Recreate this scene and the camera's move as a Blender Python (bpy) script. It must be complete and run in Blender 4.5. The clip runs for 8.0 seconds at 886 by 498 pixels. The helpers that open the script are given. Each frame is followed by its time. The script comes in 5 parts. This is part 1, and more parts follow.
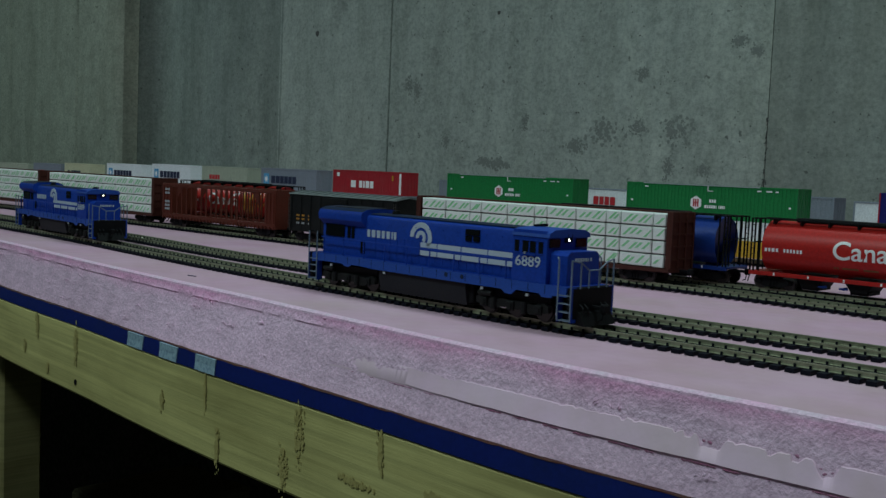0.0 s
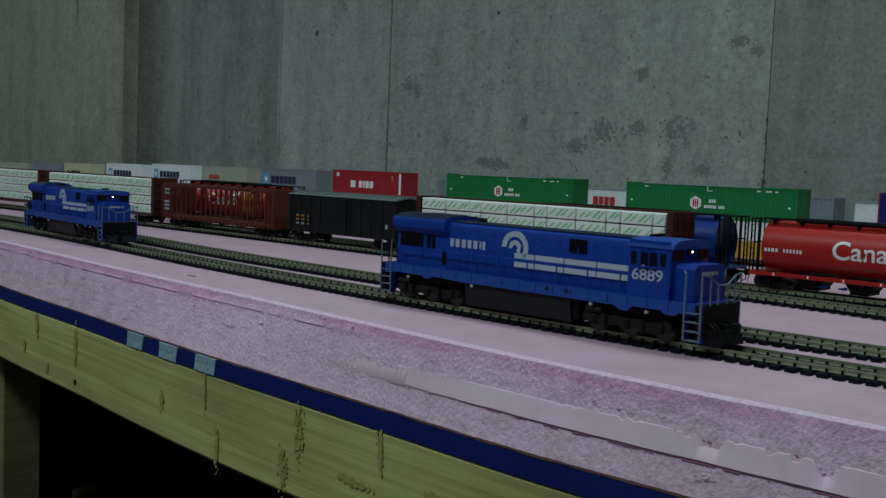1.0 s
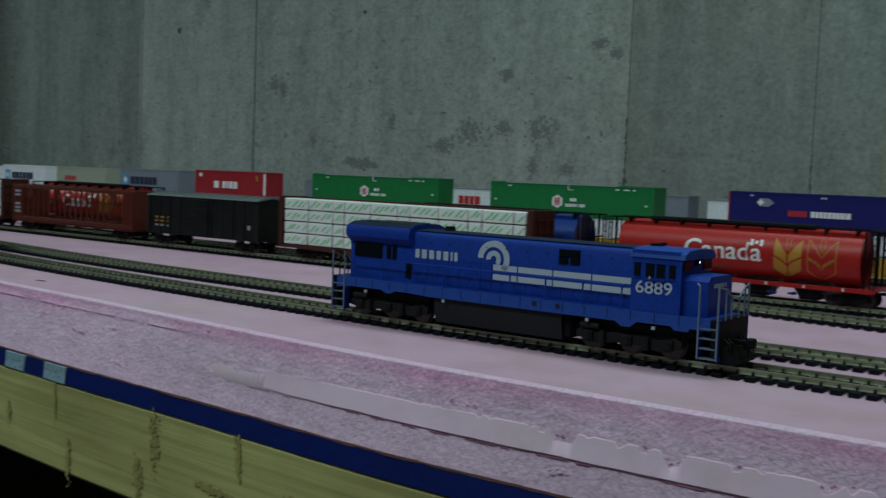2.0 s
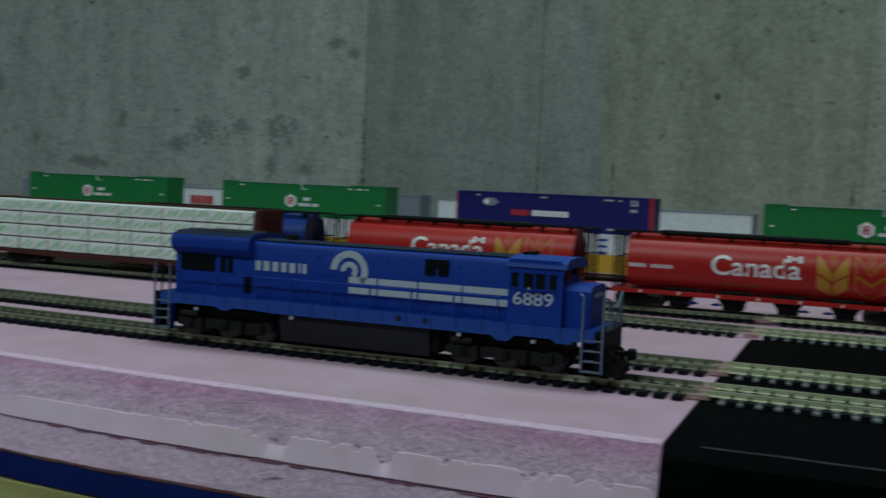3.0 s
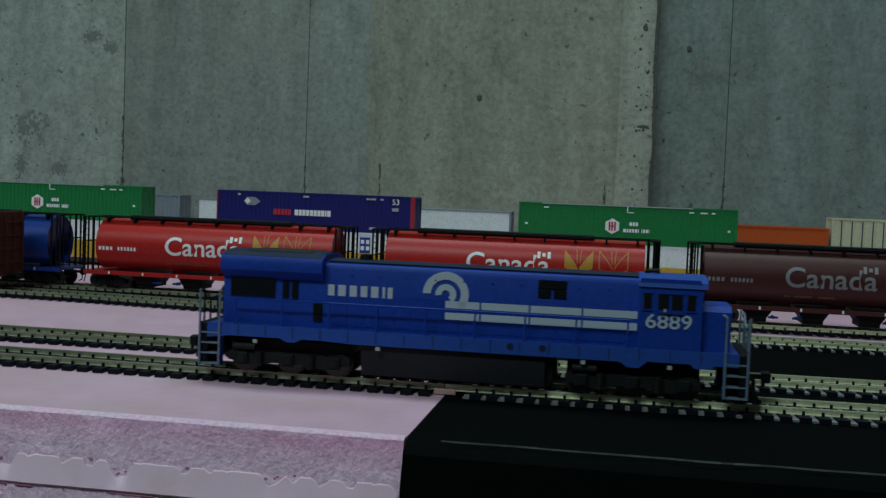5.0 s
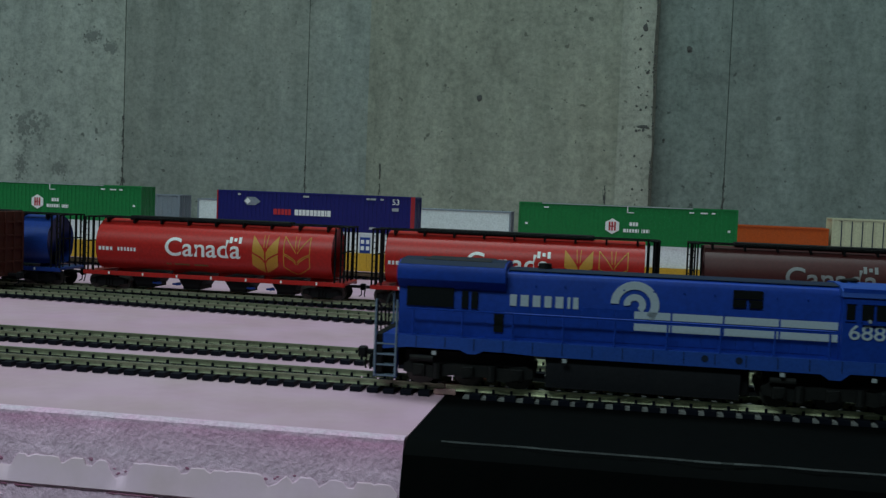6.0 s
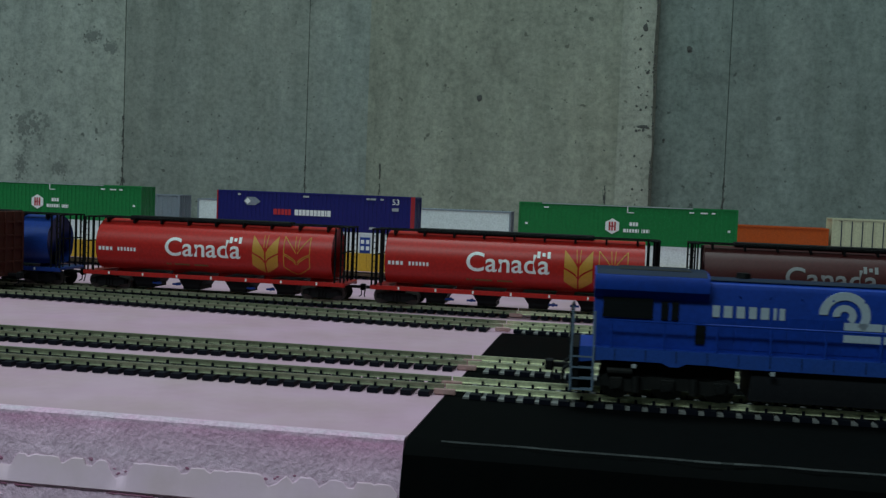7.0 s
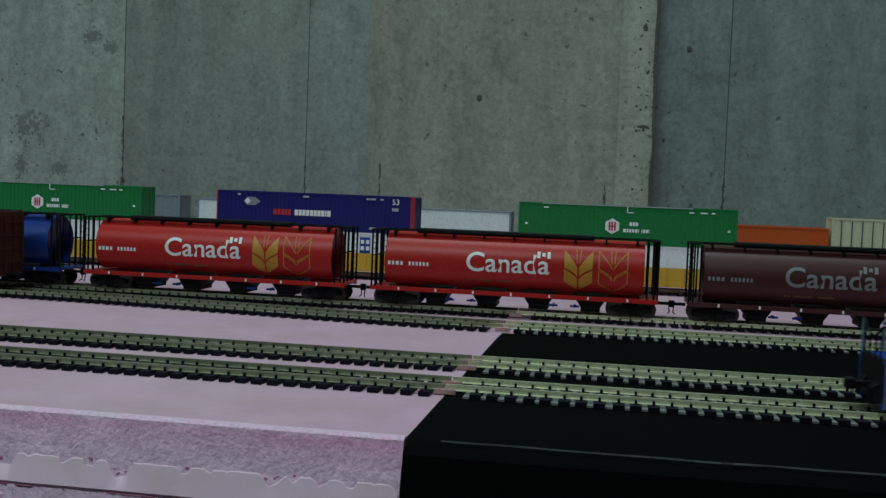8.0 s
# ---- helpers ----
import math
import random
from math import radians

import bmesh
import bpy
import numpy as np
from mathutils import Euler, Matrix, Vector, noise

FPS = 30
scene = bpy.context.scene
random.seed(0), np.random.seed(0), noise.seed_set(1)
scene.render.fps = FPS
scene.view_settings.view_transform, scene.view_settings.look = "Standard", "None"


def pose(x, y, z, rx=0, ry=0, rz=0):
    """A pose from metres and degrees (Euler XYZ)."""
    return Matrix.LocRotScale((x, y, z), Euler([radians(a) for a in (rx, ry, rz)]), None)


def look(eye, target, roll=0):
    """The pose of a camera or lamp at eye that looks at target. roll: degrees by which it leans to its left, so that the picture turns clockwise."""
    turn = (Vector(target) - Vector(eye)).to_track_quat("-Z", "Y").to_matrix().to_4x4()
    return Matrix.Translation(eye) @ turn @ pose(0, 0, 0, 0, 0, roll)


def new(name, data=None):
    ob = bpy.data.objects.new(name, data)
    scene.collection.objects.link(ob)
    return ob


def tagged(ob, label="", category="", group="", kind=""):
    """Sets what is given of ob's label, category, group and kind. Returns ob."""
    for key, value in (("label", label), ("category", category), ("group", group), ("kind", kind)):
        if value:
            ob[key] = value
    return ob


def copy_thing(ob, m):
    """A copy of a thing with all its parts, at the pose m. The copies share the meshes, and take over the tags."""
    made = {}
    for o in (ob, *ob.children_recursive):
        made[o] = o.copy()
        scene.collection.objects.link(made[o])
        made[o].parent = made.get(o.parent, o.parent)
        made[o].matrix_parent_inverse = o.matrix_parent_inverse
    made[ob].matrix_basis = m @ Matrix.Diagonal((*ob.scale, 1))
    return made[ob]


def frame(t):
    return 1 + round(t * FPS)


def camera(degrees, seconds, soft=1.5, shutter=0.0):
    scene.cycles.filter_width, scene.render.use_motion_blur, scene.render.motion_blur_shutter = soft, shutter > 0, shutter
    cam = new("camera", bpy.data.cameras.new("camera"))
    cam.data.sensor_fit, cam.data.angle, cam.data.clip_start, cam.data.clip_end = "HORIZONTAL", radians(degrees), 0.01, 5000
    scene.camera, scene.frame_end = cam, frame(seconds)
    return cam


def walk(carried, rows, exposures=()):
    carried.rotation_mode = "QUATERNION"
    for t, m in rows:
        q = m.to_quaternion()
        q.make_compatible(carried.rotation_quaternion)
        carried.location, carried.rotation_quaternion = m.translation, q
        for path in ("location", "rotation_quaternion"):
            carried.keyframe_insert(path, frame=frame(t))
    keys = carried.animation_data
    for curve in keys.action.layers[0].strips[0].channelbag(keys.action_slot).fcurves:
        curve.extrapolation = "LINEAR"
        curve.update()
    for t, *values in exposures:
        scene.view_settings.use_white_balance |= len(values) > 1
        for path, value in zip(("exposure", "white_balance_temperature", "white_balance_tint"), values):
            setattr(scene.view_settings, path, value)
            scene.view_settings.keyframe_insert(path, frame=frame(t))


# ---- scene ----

# ---------- camera ----------
cam = camera(45.7, 8.0, soft=1.4, shutter=0.3)
walk(cam, [
    (0, pose(-0.0238, -0.0239, 0.0807, 85.622, -2.365, 42.618)),
    (1.2, pose(-0.0238, -0.0239, 0.0807, 85.623, -2.365, 42.590)),
    (1.4, pose(-0.0236, -0.0236, 0.0807, 85.638, -2.356, 42.206)),
    (1.6, pose(-0.0228, -0.0221, 0.0807, 85.704, -2.321, 40.560)),
    (1.8, pose(-0.0214, -0.0199, 0.0807, 85.803, -2.268, 38.092)),
    (2, pose(-0.0200, -0.0178, 0.0807, 85.903, -2.214, 35.624)),
    (2.2, pose(-0.0186, -0.0159, 0.0807, 85.994, -2.165, 33.348)),
    (2.3, pose(-0.0181, -0.0153, 0.0807, 86.021, -2.150, 32.662)),
    (2.4, pose(-0.0177, -0.0148, 0.0807, 86.045, -2.138, 32.086)),
    (2.5, pose(-0.0174, -0.0144, 0.0807, 86.065, -2.127, 31.565)),
    (2.6, pose(-0.0168, -0.0137, 0.0807, 86.104, -2.153, 30.594)),
    (2.7, pose(-0.0158, -0.0126, 0.0807, 86.156, -2.189, 29.263)),
    (2.8, pose(-0.0140, -0.0107, 0.0807, 86.256, -2.258, 26.738)),
    (2.9, pose(-0.0122, -0.0089, 0.0807, 86.353, -2.324, 24.296)),
    (3, pose(-0.0104, -0.0072, 0.0807, 86.447, -2.389, 21.909)),
    (3.1, pose(-0.0086, -0.0058, 0.0807, 86.530, -2.380, 19.746)),
    (3.2, pose(-0.0071, -0.0046, 0.0807, 86.601, -2.373, 17.892)),
    (3.3, pose(-0.0056, -0.0035, 0.0807, 86.671, -2.365, 16.066)),
    (3.4, pose(-0.0038, -0.0023, 0.0807, 86.748, -2.357, 14.044)),
    (3.5, pose(-0.0021, -0.0012, 0.0807, 86.825, -2.349, 12.049)),
    (3.6, pose(-0.0009, -0.0005, 0.0807, 86.874, -2.274, 10.779)),
    (3.7, pose(-0.0004, -0.0002, 0.0807, 86.897, -2.241, 10.214)),
    (3.8, pose(-0.0002, -0.0001, 0.0807, 86.908, -2.225, 9.932)),
    (3.9, pose(-0.0001, -0.0000, 0.0807, 86.913, -2.216, 9.790)),
    (4, pose(0.0000, 0.0000, 0.0807, 86.915, -2.213, 9.734)),
    (4.7, pose(0.0000, 0.0000, 0.0807, 86.915, -2.213, 9.734)),
    (8, pose(0.0000, 0.0000, 0.0807, 86.915, -2.213, 9.734)),
], exposures=((0, -0.10), (1.2, -0.10), (2.3, -0.12), (3.5, -0.14), (4.0, -0.05), (4.7, 0.0), (5.8, 0.07), (7.5, 0.05), (8, 0.02)))

# ---------- light ----------
world = bpy.data.worlds.new("basement_world")
scene.world = world
world.use_nodes = True
world.node_tree.nodes["Background"].inputs[0].default_value = (0.02, 0.022, 0.02, 1)
world.node_tree.nodes["Background"].inputs[1].default_value = 0.3


def area_lamp(name, eye, target, sx, sy, watts, colour):
    data = bpy.data.lights.new(name, "AREA")
    data.shape, data.size, data.size_y, data.energy, data.color = "RECTANGLE", sx, sy, watts, colour
    ob = new(name, data)
    ob.matrix_basis = look(eye, target)
    return ob


TUBE = (0.735, 1.0, 1.02)
area_lamp("ceiling_tube_light", (-0.12, 0.70, 1.42), (-0.12, 0.71, 0), 1.2, 0.3, 9.6, TUBE)
area_lamp("ceiling_tube_light", (-0.60, -0.75, 1.42), (-0.60, -0.74, 0), 1.2, 0.3, 17.0, TUBE)
area_lamp("ceiling_tube_light", (-3.10, 0.15, 1.42), (-3.10, 0.16, 0), 1.2, 0.3, 15.5, TUBE)

# ---------- materials ----------


def nodes_of(name, rough=0.6, metal=0.0, spec=0.4):
    m = bpy.data.materials.new(name)
    m.use_nodes = True
    nt = m.node_tree
    b = nt.nodes["Principled BSDF"]
    b.inputs["Roughness"].default_value = rough
    b.inputs["Metallic"].default_value = metal
    b.inputs["Specular IOR Level"].default_value = spec
    return m, nt, b


def ramp(nt, src, stops):
    r = nt.nodes.new("ShaderNodeValToRGB")
    el = r.color_ramp.elements
    while len(el) < len(stops):
        el.new(0.5)
    for e, (p, c) in zip(el, stops):
        e.position, e.color = p, (*c, 1)
    nt.links.new(src, r.inputs[0])
    return r.outputs[0]


def tex(nt, scale, detail=4.0, rough=0.6, stretch=(1, 1, 1), kind="noise"):
    tc = nt.nodes.new("ShaderNodeTexCoord")
    mp = nt.nodes.new("ShaderNodeMapping")
    mp.inputs["Scale"].default_value = stretch
    nt.links.new(tc.outputs["Object"], mp.inputs[0])
    if kind == "noise":
        n = nt.nodes.new("ShaderNodeTexNoise")
        n.inputs["Detail"].default_value, n.inputs["Roughness"].default_value = detail, rough
    else:
        n = nt.nodes.new("ShaderNodeTexVoronoi")
    n.inputs["Scale"].default_value = scale
    nt.links.new(mp.outputs[0], n.inputs["Vector"])
    return n.outputs[0]


def mixc(nt, a, b, fac, mode="MIX"):
    n = nt.nodes.new("ShaderNodeMix")
    n.data_type, n.blend_type = "RGBA", mode
    for sock, v in ((n.inputs[0], fac), (n.inputs[6], a), (n.inputs[7], b)):
        if isinstance(v, bpy.types.NodeSocket):
            nt.links.new(v, sock)
        elif isinstance(v, (int, float)):
            sock.default_value = v
        else:
            sock.default_value = (*v, 1)
    return n.outputs[2]


def bump(nt, b, height, strength, dist):
    n = nt.nodes.new("ShaderNodeBump")
    n.inputs["Strength"].default_value, n.inputs["Distance"].default_value = strength, dist
    nt.links.new(height, n.inputs["Height"])
    nt.links.new(n.outputs[0], b.inputs["Normal"])


def paint(name, col, rough=0.5, dirt=0.25, metal=0.0, spec=0.4, dust=(0.16, 0.14, 0.12), scale=90.0):
    """Model paint with a little weathering at two scales."""
    m, nt, b = nodes_of(name, rough, metal, spec)
    big = ramp(nt, tex(nt, scale, 5), ((0.45, (0, 0, 0)), (0.8, (1, 1, 1))))
    fine = ramp(nt, tex(nt, scale * 9, 3), ((0.3, (0.82, 0.82, 0.82)), (0.7, (1.1, 1.1, 1.1))))
    c = mixc(nt, col, fine, 1.0, "MULTIPLY")
    f = nt.nodes.new("ShaderNodeMath")
    f.operation = "MULTIPLY"
    f.inputs[1].default_value = dirt
    nt.links.new(big, f.inputs[0])
    nt.links.new(mixc(nt, c, dust, f.outputs[0]), b.inputs["Base Color"])
    return m


def flat(name, col, rough=0.5):
    """Printed lettering and stripes."""
    m, nt, b = nodes_of(name, rough)
    n = ramp(nt, tex(nt, 900, 2), ((0.3, tuple(v * 0.88 for v in col)), (0.7, col)))
    nt.links.new(n, b.inputs["Base Color"])
    return m


def glow(name, col, strength):
    m, nt, b = nodes_of(name)
    b.inputs["Base Color"].default_value = (*col, 1)
    b.inputs["Emission Color"].default_value = (*col, 1)
    b.inputs["Emission Strength"].default_value = strength
    return m


def concrete(name, base, warm, dark, seedshift):
    m, nt, b = nodes_of(name, 0.85, 0, 0.25)
    cloud = tex(nt, 1.6, 6, 0.6, (1, 1, 0.6))
    fine = tex(nt, 34, 6, 0.7)
    streak = tex(nt, 7, 5, 0.6, (2.2, 2.2, 0.25))
    c = ramp(nt, cloud, ((0.3, base), (0.5, tuple(v * 1.08 for v in base)), (0.7, warm)))
    c = mixc(nt, c, ramp(nt, fine, ((0.25, (0.72, 0.72, 0.72)), (0.6, (1.05, 1.05, 1.05)))), 0.8, "MULTIPLY")
    c = mixc(nt, c, ramp(nt, streak, ((0.35, (0.75, 0.76, 0.74)), (0.6, (1.04, 1.04, 1.04)))), 0.55, "MULTIPLY")
    blot = ramp(nt, tex(nt, 5.5, 8, 0.72), ((0.60, (0, 0, 0)), (0.68, (1, 1, 1))))
    c = mixc(nt, c, dark, mixc(nt, (0, 0, 0), blot, 0.34))
    smear = ramp(nt, tex(nt, 16, 6, 0.7, (1.6, 1.6, 0.35)), ((0.35, (0.84, 0.85, 0.83)), (0.5, (1, 1, 1)), (0.68, (1.13, 1.13, 1.10))))
    c = mixc(nt, c, smear, 0.8, "MULTIPLY")
    pit = ramp(nt, tex(nt, 75, 2, 0.5), ((0.70, (0, 0, 0)), (0.74, (1, 1, 1))))
    c = mixc(nt, c, tuple(v * 0.5 for v in dark), mixc(nt, (0, 0, 0), pit, 0.6))
    speck = ramp(nt, tex(nt, 130, 6, 0.75), ((0.36, (0.70, 0.72, 0.70)), (0.5, (1, 1, 1)), (0.64, (1.22, 1.21, 1.17))))
    c = mixc(nt, c, speck, 0.75, "MULTIPLY")
    nt.links.new(c, b.inputs["Base Color"])
    bump(nt, b, fine, 0.5, 0.004)
    return m


M = {}
M["concrete"] = concrete("grey_concrete", (0.25, 0.28, 0.258), (0.285, 0.305, 0.27), (0.085, 0.09, 0.085), 0)
# concrete lightened in colour to stand for the brighter lit stretch of wall
M["concrete_lit"] = concrete("lit_concrete", (0.355, 0.388, 0.356), (0.395, 0.425, 0.378), (0.11, 0.116, 0.108), 5)
# own tan colour, raised in tone for the stronger light on the bay
M["concrete_warm"] = concrete("tan_concrete", (0.290, 0.302, 0.248), (0.325, 0.325, 0.255), (0.11, 0.11, 0.09), 3)
M["concrete_edge"] = concrete("chipped_concrete", (0.345, 0.355, 0.30), (0.37, 0.37, 0.31), (0.12, 0.12, 0.10), 6)
# grey concrete darkened in colour for the shade right of the bay
M["concrete_shaded"] = concrete("damp_concrete", (0.222, 0.262, 0.242), (0.25, 0.28, 0.255), (0.07, 0.075, 0.07), 4)


def foam_mat(name, col, col2, rough_cut):
    m, nt, b = nodes_of(name, 0.8, 0, 0.2)
    n1 = tex(nt, 9, 5, 0.6)
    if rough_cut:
        # pinker near the top skin, paler and greyer towards the foot
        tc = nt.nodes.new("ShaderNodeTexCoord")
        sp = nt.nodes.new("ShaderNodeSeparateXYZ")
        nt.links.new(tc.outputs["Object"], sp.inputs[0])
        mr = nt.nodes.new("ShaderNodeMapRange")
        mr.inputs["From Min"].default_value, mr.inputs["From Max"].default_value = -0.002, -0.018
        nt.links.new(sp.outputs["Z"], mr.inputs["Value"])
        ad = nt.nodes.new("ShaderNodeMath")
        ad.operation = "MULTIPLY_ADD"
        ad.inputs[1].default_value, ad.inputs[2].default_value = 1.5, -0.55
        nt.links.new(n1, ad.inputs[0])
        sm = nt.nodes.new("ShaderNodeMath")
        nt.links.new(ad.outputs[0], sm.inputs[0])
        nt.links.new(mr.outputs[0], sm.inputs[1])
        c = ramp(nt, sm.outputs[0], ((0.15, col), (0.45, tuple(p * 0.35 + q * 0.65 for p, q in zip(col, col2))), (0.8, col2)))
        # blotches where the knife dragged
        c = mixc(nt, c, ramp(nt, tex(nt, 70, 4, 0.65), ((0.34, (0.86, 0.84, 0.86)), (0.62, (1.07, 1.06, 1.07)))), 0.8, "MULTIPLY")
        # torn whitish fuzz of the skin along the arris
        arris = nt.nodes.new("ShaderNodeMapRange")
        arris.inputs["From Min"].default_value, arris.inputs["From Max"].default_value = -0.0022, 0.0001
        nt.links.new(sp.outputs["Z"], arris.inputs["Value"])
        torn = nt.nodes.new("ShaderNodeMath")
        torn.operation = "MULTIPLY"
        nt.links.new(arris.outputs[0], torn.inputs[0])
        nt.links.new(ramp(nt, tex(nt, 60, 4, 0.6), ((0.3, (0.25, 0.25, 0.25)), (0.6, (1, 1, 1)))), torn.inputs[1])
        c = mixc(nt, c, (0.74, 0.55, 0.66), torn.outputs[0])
    else:
        c = ramp(nt, n1, ((0.35, col), (0.7, col2)))
    grain = tex(nt, 520 if rough_cut else 45, 3 if rough_cut else 5, 0.6)
    c = mixc(nt, c, ramp(nt, grain, ((0.36, (0.80, 0.73, 0.78)), (0.5, (0.98, 0.97, 0.98)), (0.64, (1.14, 1.14, 1.14)))) if rough_cut else ramp(nt, grain, ((0.3, (0.86, 0.80, 0.84)), (0.62, (1.06, 1.06, 1.06)))), 0.65 if rough_cut else 0.3, "MULTIPLY")
    if not rough_cut:
        # handled patches, yellowed beside the track
        c = mixc(nt, c, ramp(nt, tex(nt, 22, 5, 0.65), ((0.36, (0.93, 0.94, 0.86)), (0.6, (1.03, 1.02, 1.03)))), 0.9, "MULTIPLY")
    nt.links.new(c, b.inputs["Base Color"])
    if rough_cut:
        bump(nt, b, tex(nt, 480, 4, 0.62), 0.55, 0.002)
    else:
        bump(nt, b, tex(nt, 140, 4, 0.6), 0.12, 0.001)
    return m


M["foam"] = foam_mat("pink_foam_skin", (0.57, 0.338, 0.45), (0.57, 0.378, 0.45), False)
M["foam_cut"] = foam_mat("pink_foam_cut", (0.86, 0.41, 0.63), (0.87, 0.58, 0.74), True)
M["foam_tear"] = paint("deep_pink_foam_groove", (0.46, 0.17, 0.28), 0.85, 0.6, 0, 0.15, (0.58, 0.32, 0.45), 240)
M["foam_inner"] = foam_mat("pink_foam_inner", (0.80, 0.53, 0.675), (0.80, 0.575, 0.69), False)
M["foam_black"] = paint("black_painted_foam", (0.0020, 0.0024, 0.0026), 0.8, 0.2, 0, 0.03, (0.0045, 0.004, 0.0035), 25)


def wood_mat(name, light, dark, sx):
    m, nt, b = nodes_of(name, 0.7, 0, 0.25)
    grain = tex(nt, 260, 6, 0.7, (0.03, 0.03, 1))
    wave = tex(nt, 75, 3, 0.5, (0.02, 0.02, 1))
    broad = tex(nt, 14, 4, 0.6, (0.5, 0.5, 1))
    c = ramp(nt, wave, ((0.30, tuple(p * 0.4 + q * 0.6 for p, q in zip(dark, light))), (0.44, light), (0.53, tuple(v * 0.84 for v in light)), (0.60, tuple(v * 1.06 for v in light))))
    c = mixc(nt, c, ramp(nt, grain, ((0.3, (0.70, 0.68, 0.62)), (0.6, (1.05, 1.05, 1.05)))), 0.4, "MULTIPLY")
    c = mixc(nt, c, ramp(nt, broad, ((0.35, (0.72, 0.70, 0.66)), (0.6, (1.06, 1.06, 1.06)))), 0.8, "MULTIPLY")
    nt.links.new(c, b.inputs["Base Color"])
    bump(nt, b, grain, 0.35, 0.001)
    return m


M["pine"] = wood_mat("pine_lumber", (0.58, 0.50, 0.20), (0.36, 0.29, 0.10), 1)
M["knot"] = paint("pine_knot", (0.47, 0.385, 0.145), 0.75, 0.7, 0, 0.2, (0.33, 0.235, 0.075), 320)
# same pine in a darker colour, painting the shade on the bench legs
M["pine_shaded"] = wood_mat("shaded_pine", (0.30, 0.25, 0.11), (0.2, 0.155, 0.06), 1)
M["card"] = paint("brown_cardboard", (0.16, 0.135, 0.085), 0.85, 0.3, 0, 0.1, (0.1, 0.08, 0.05), 30)
M["tape_blue"] = paint("blue_tape", (0.006, 0.015, 0.135), 0.45, 0.35, 0, 0.25, (0.008, 0.016, 0.06), 40)
M["tape_pale"] = paint("pale_blue_label", (0.34, 0.46, 0.54), 0.6, 0.95, 0, 0.3, (0.05, 0.09, 0.2), 420)
M["floor"] = paint("dark_concrete_floor", (0.05, 0.05, 0.048), 0.8, 0.4, 0, 0.2, (0.08, 0.08, 0.07), 6)
M["ceiling"] = paint("ceiling_boards", (0.3, 0.27, 0.22), 0.8, 0.3, 0, 0.2, (0.2, 0.18, 0.15), 6)
M["tie"] = paint("black_plastic_tie", (0.005, 0.006, 0.012), 0.6, 0.05, 0, 0.12)
M["rail"] = paint("nickel_silver_rail", (0.37, 0.37, 0.25), 0.40, 0.6, 0.4, 0.5, (0.16, 0.165, 0.09), 60)
# paler rail metal, used right of the joint
M["rail_pale"] = paint("pale_nickel_silver_rail", (0.78, 0.77, 0.52), 0.36, 0.3, 0.35, 0.5, (0.45, 0.45, 0.28), 60)
M["blue"] = paint("blue_locomotive_paint", (0.0075, 0.045, 0.325), 0.5, 0.3, 0, 0.22, (0.010, 0.034, 0.17), 60)
M["sill_eaves_blue"] = paint("dusty_sill_lit_eaves_blue", (0.019, 0.070, 0.345), 0.55, 0.4, 0, 0.22, (0.030, 0.070, 0.24), 110)
M["roofblue"] = paint("dusty_dark_roof_paint", (0.008, 0.018, 0.05), 0.6, 0.6, 0, 0.2, (0.025, 0.03, 0.04), 90)
M["blue_car"] = paint("blue_hopper_paint", (0.006, 0.035, 0.22), 0.4, 0.15, 0, 0.4, (0.02, 0.04, 0.12), 70)
M["black"] = paint("black_underframe", (0.005, 0.005, 0.006), 0.6, 0.3, 0, 0.15, (0.016, 0.014, 0.012), 120)
M["tank"] = paint("grey_fuel_tank", (0.016, 0.016, 0.020), 0.6, 0.3, 0, 0.2, (0.03, 0.028, 0.028))
M["glass"] = paint("dark_window", (0.004, 0.005, 0.008), 0.15, 0.0, 0, 0.5)
M["white"] = flat("white_lettering", (0.92, 0.92, 0.91))
M["paleblue"] = flat("pale_lettering", (0.50, 0.56, 0.63))
M["red"] = paint("red_hopper_paint", (0.48, 0.016, 0.012), 0.4, 0.2, 0, 0.35, (0.2, 0.03, 0.02), 60)
M["maroon"] = paint("faded_maroon_paint", (0.072, 0.014, 0.014), 0.5, 0.3, 0, 0.4, (0.08, 0.04, 0.04), 60)
M["dullgold"] = flat("dull_gold_emblem", (0.20, 0.10, 0.03))
M["gold"] = flat("gold_emblem", (0.55, 0.26, 0.03))
M["rust"] = paint("brown_rust_paint", (0.115, 0.020, 0.010), 0.6, 0.35, 0, 0.3, (0.07, 0.03, 0.02), 80)
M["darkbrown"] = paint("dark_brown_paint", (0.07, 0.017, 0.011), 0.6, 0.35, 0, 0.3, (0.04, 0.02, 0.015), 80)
M["boxcar"] = paint("black_boxcar_paint", (0.010, 0.011, 0.011), 0.55, 0.3, 0, 0.15, (0.04, 0.04, 0.035), 60)
M["boxroof"] = paint("grey_boxcar_roof", (0.16, 0.18, 0.18), 0.5, 0.3)
M["wrap"] = flat("white_lumber_wrap", (0.90, 0.93, 0.88))
M["wrapgreen"] = flat("green_wrap_print", (0.30, 0.70, 0.35))
M["green"] = paint("green_container_paint", (0.012, 0.21, 0.055), 0.42, 0.12, 0, 0.4, (0.02, 0.12, 0.05), 60)
M["navy"] = paint("navy_container_paint", (0.012, 0.014, 0.15), 0.4, 0.1, 0, 0.4, (0.03, 0.03, 0.1), 60)
M["cred"] = paint("red_container_paint", (0.40, 0.02, 0.03), 0.45, 0.15)
M["cgrey"] = paint("grey_container_paint", (0.25, 0.28, 0.33), 0.5, 0.15)
M["cpale"] = paint("pale_green_container_paint", (0.42, 0.46, 0.36), 0.5, 0.15)
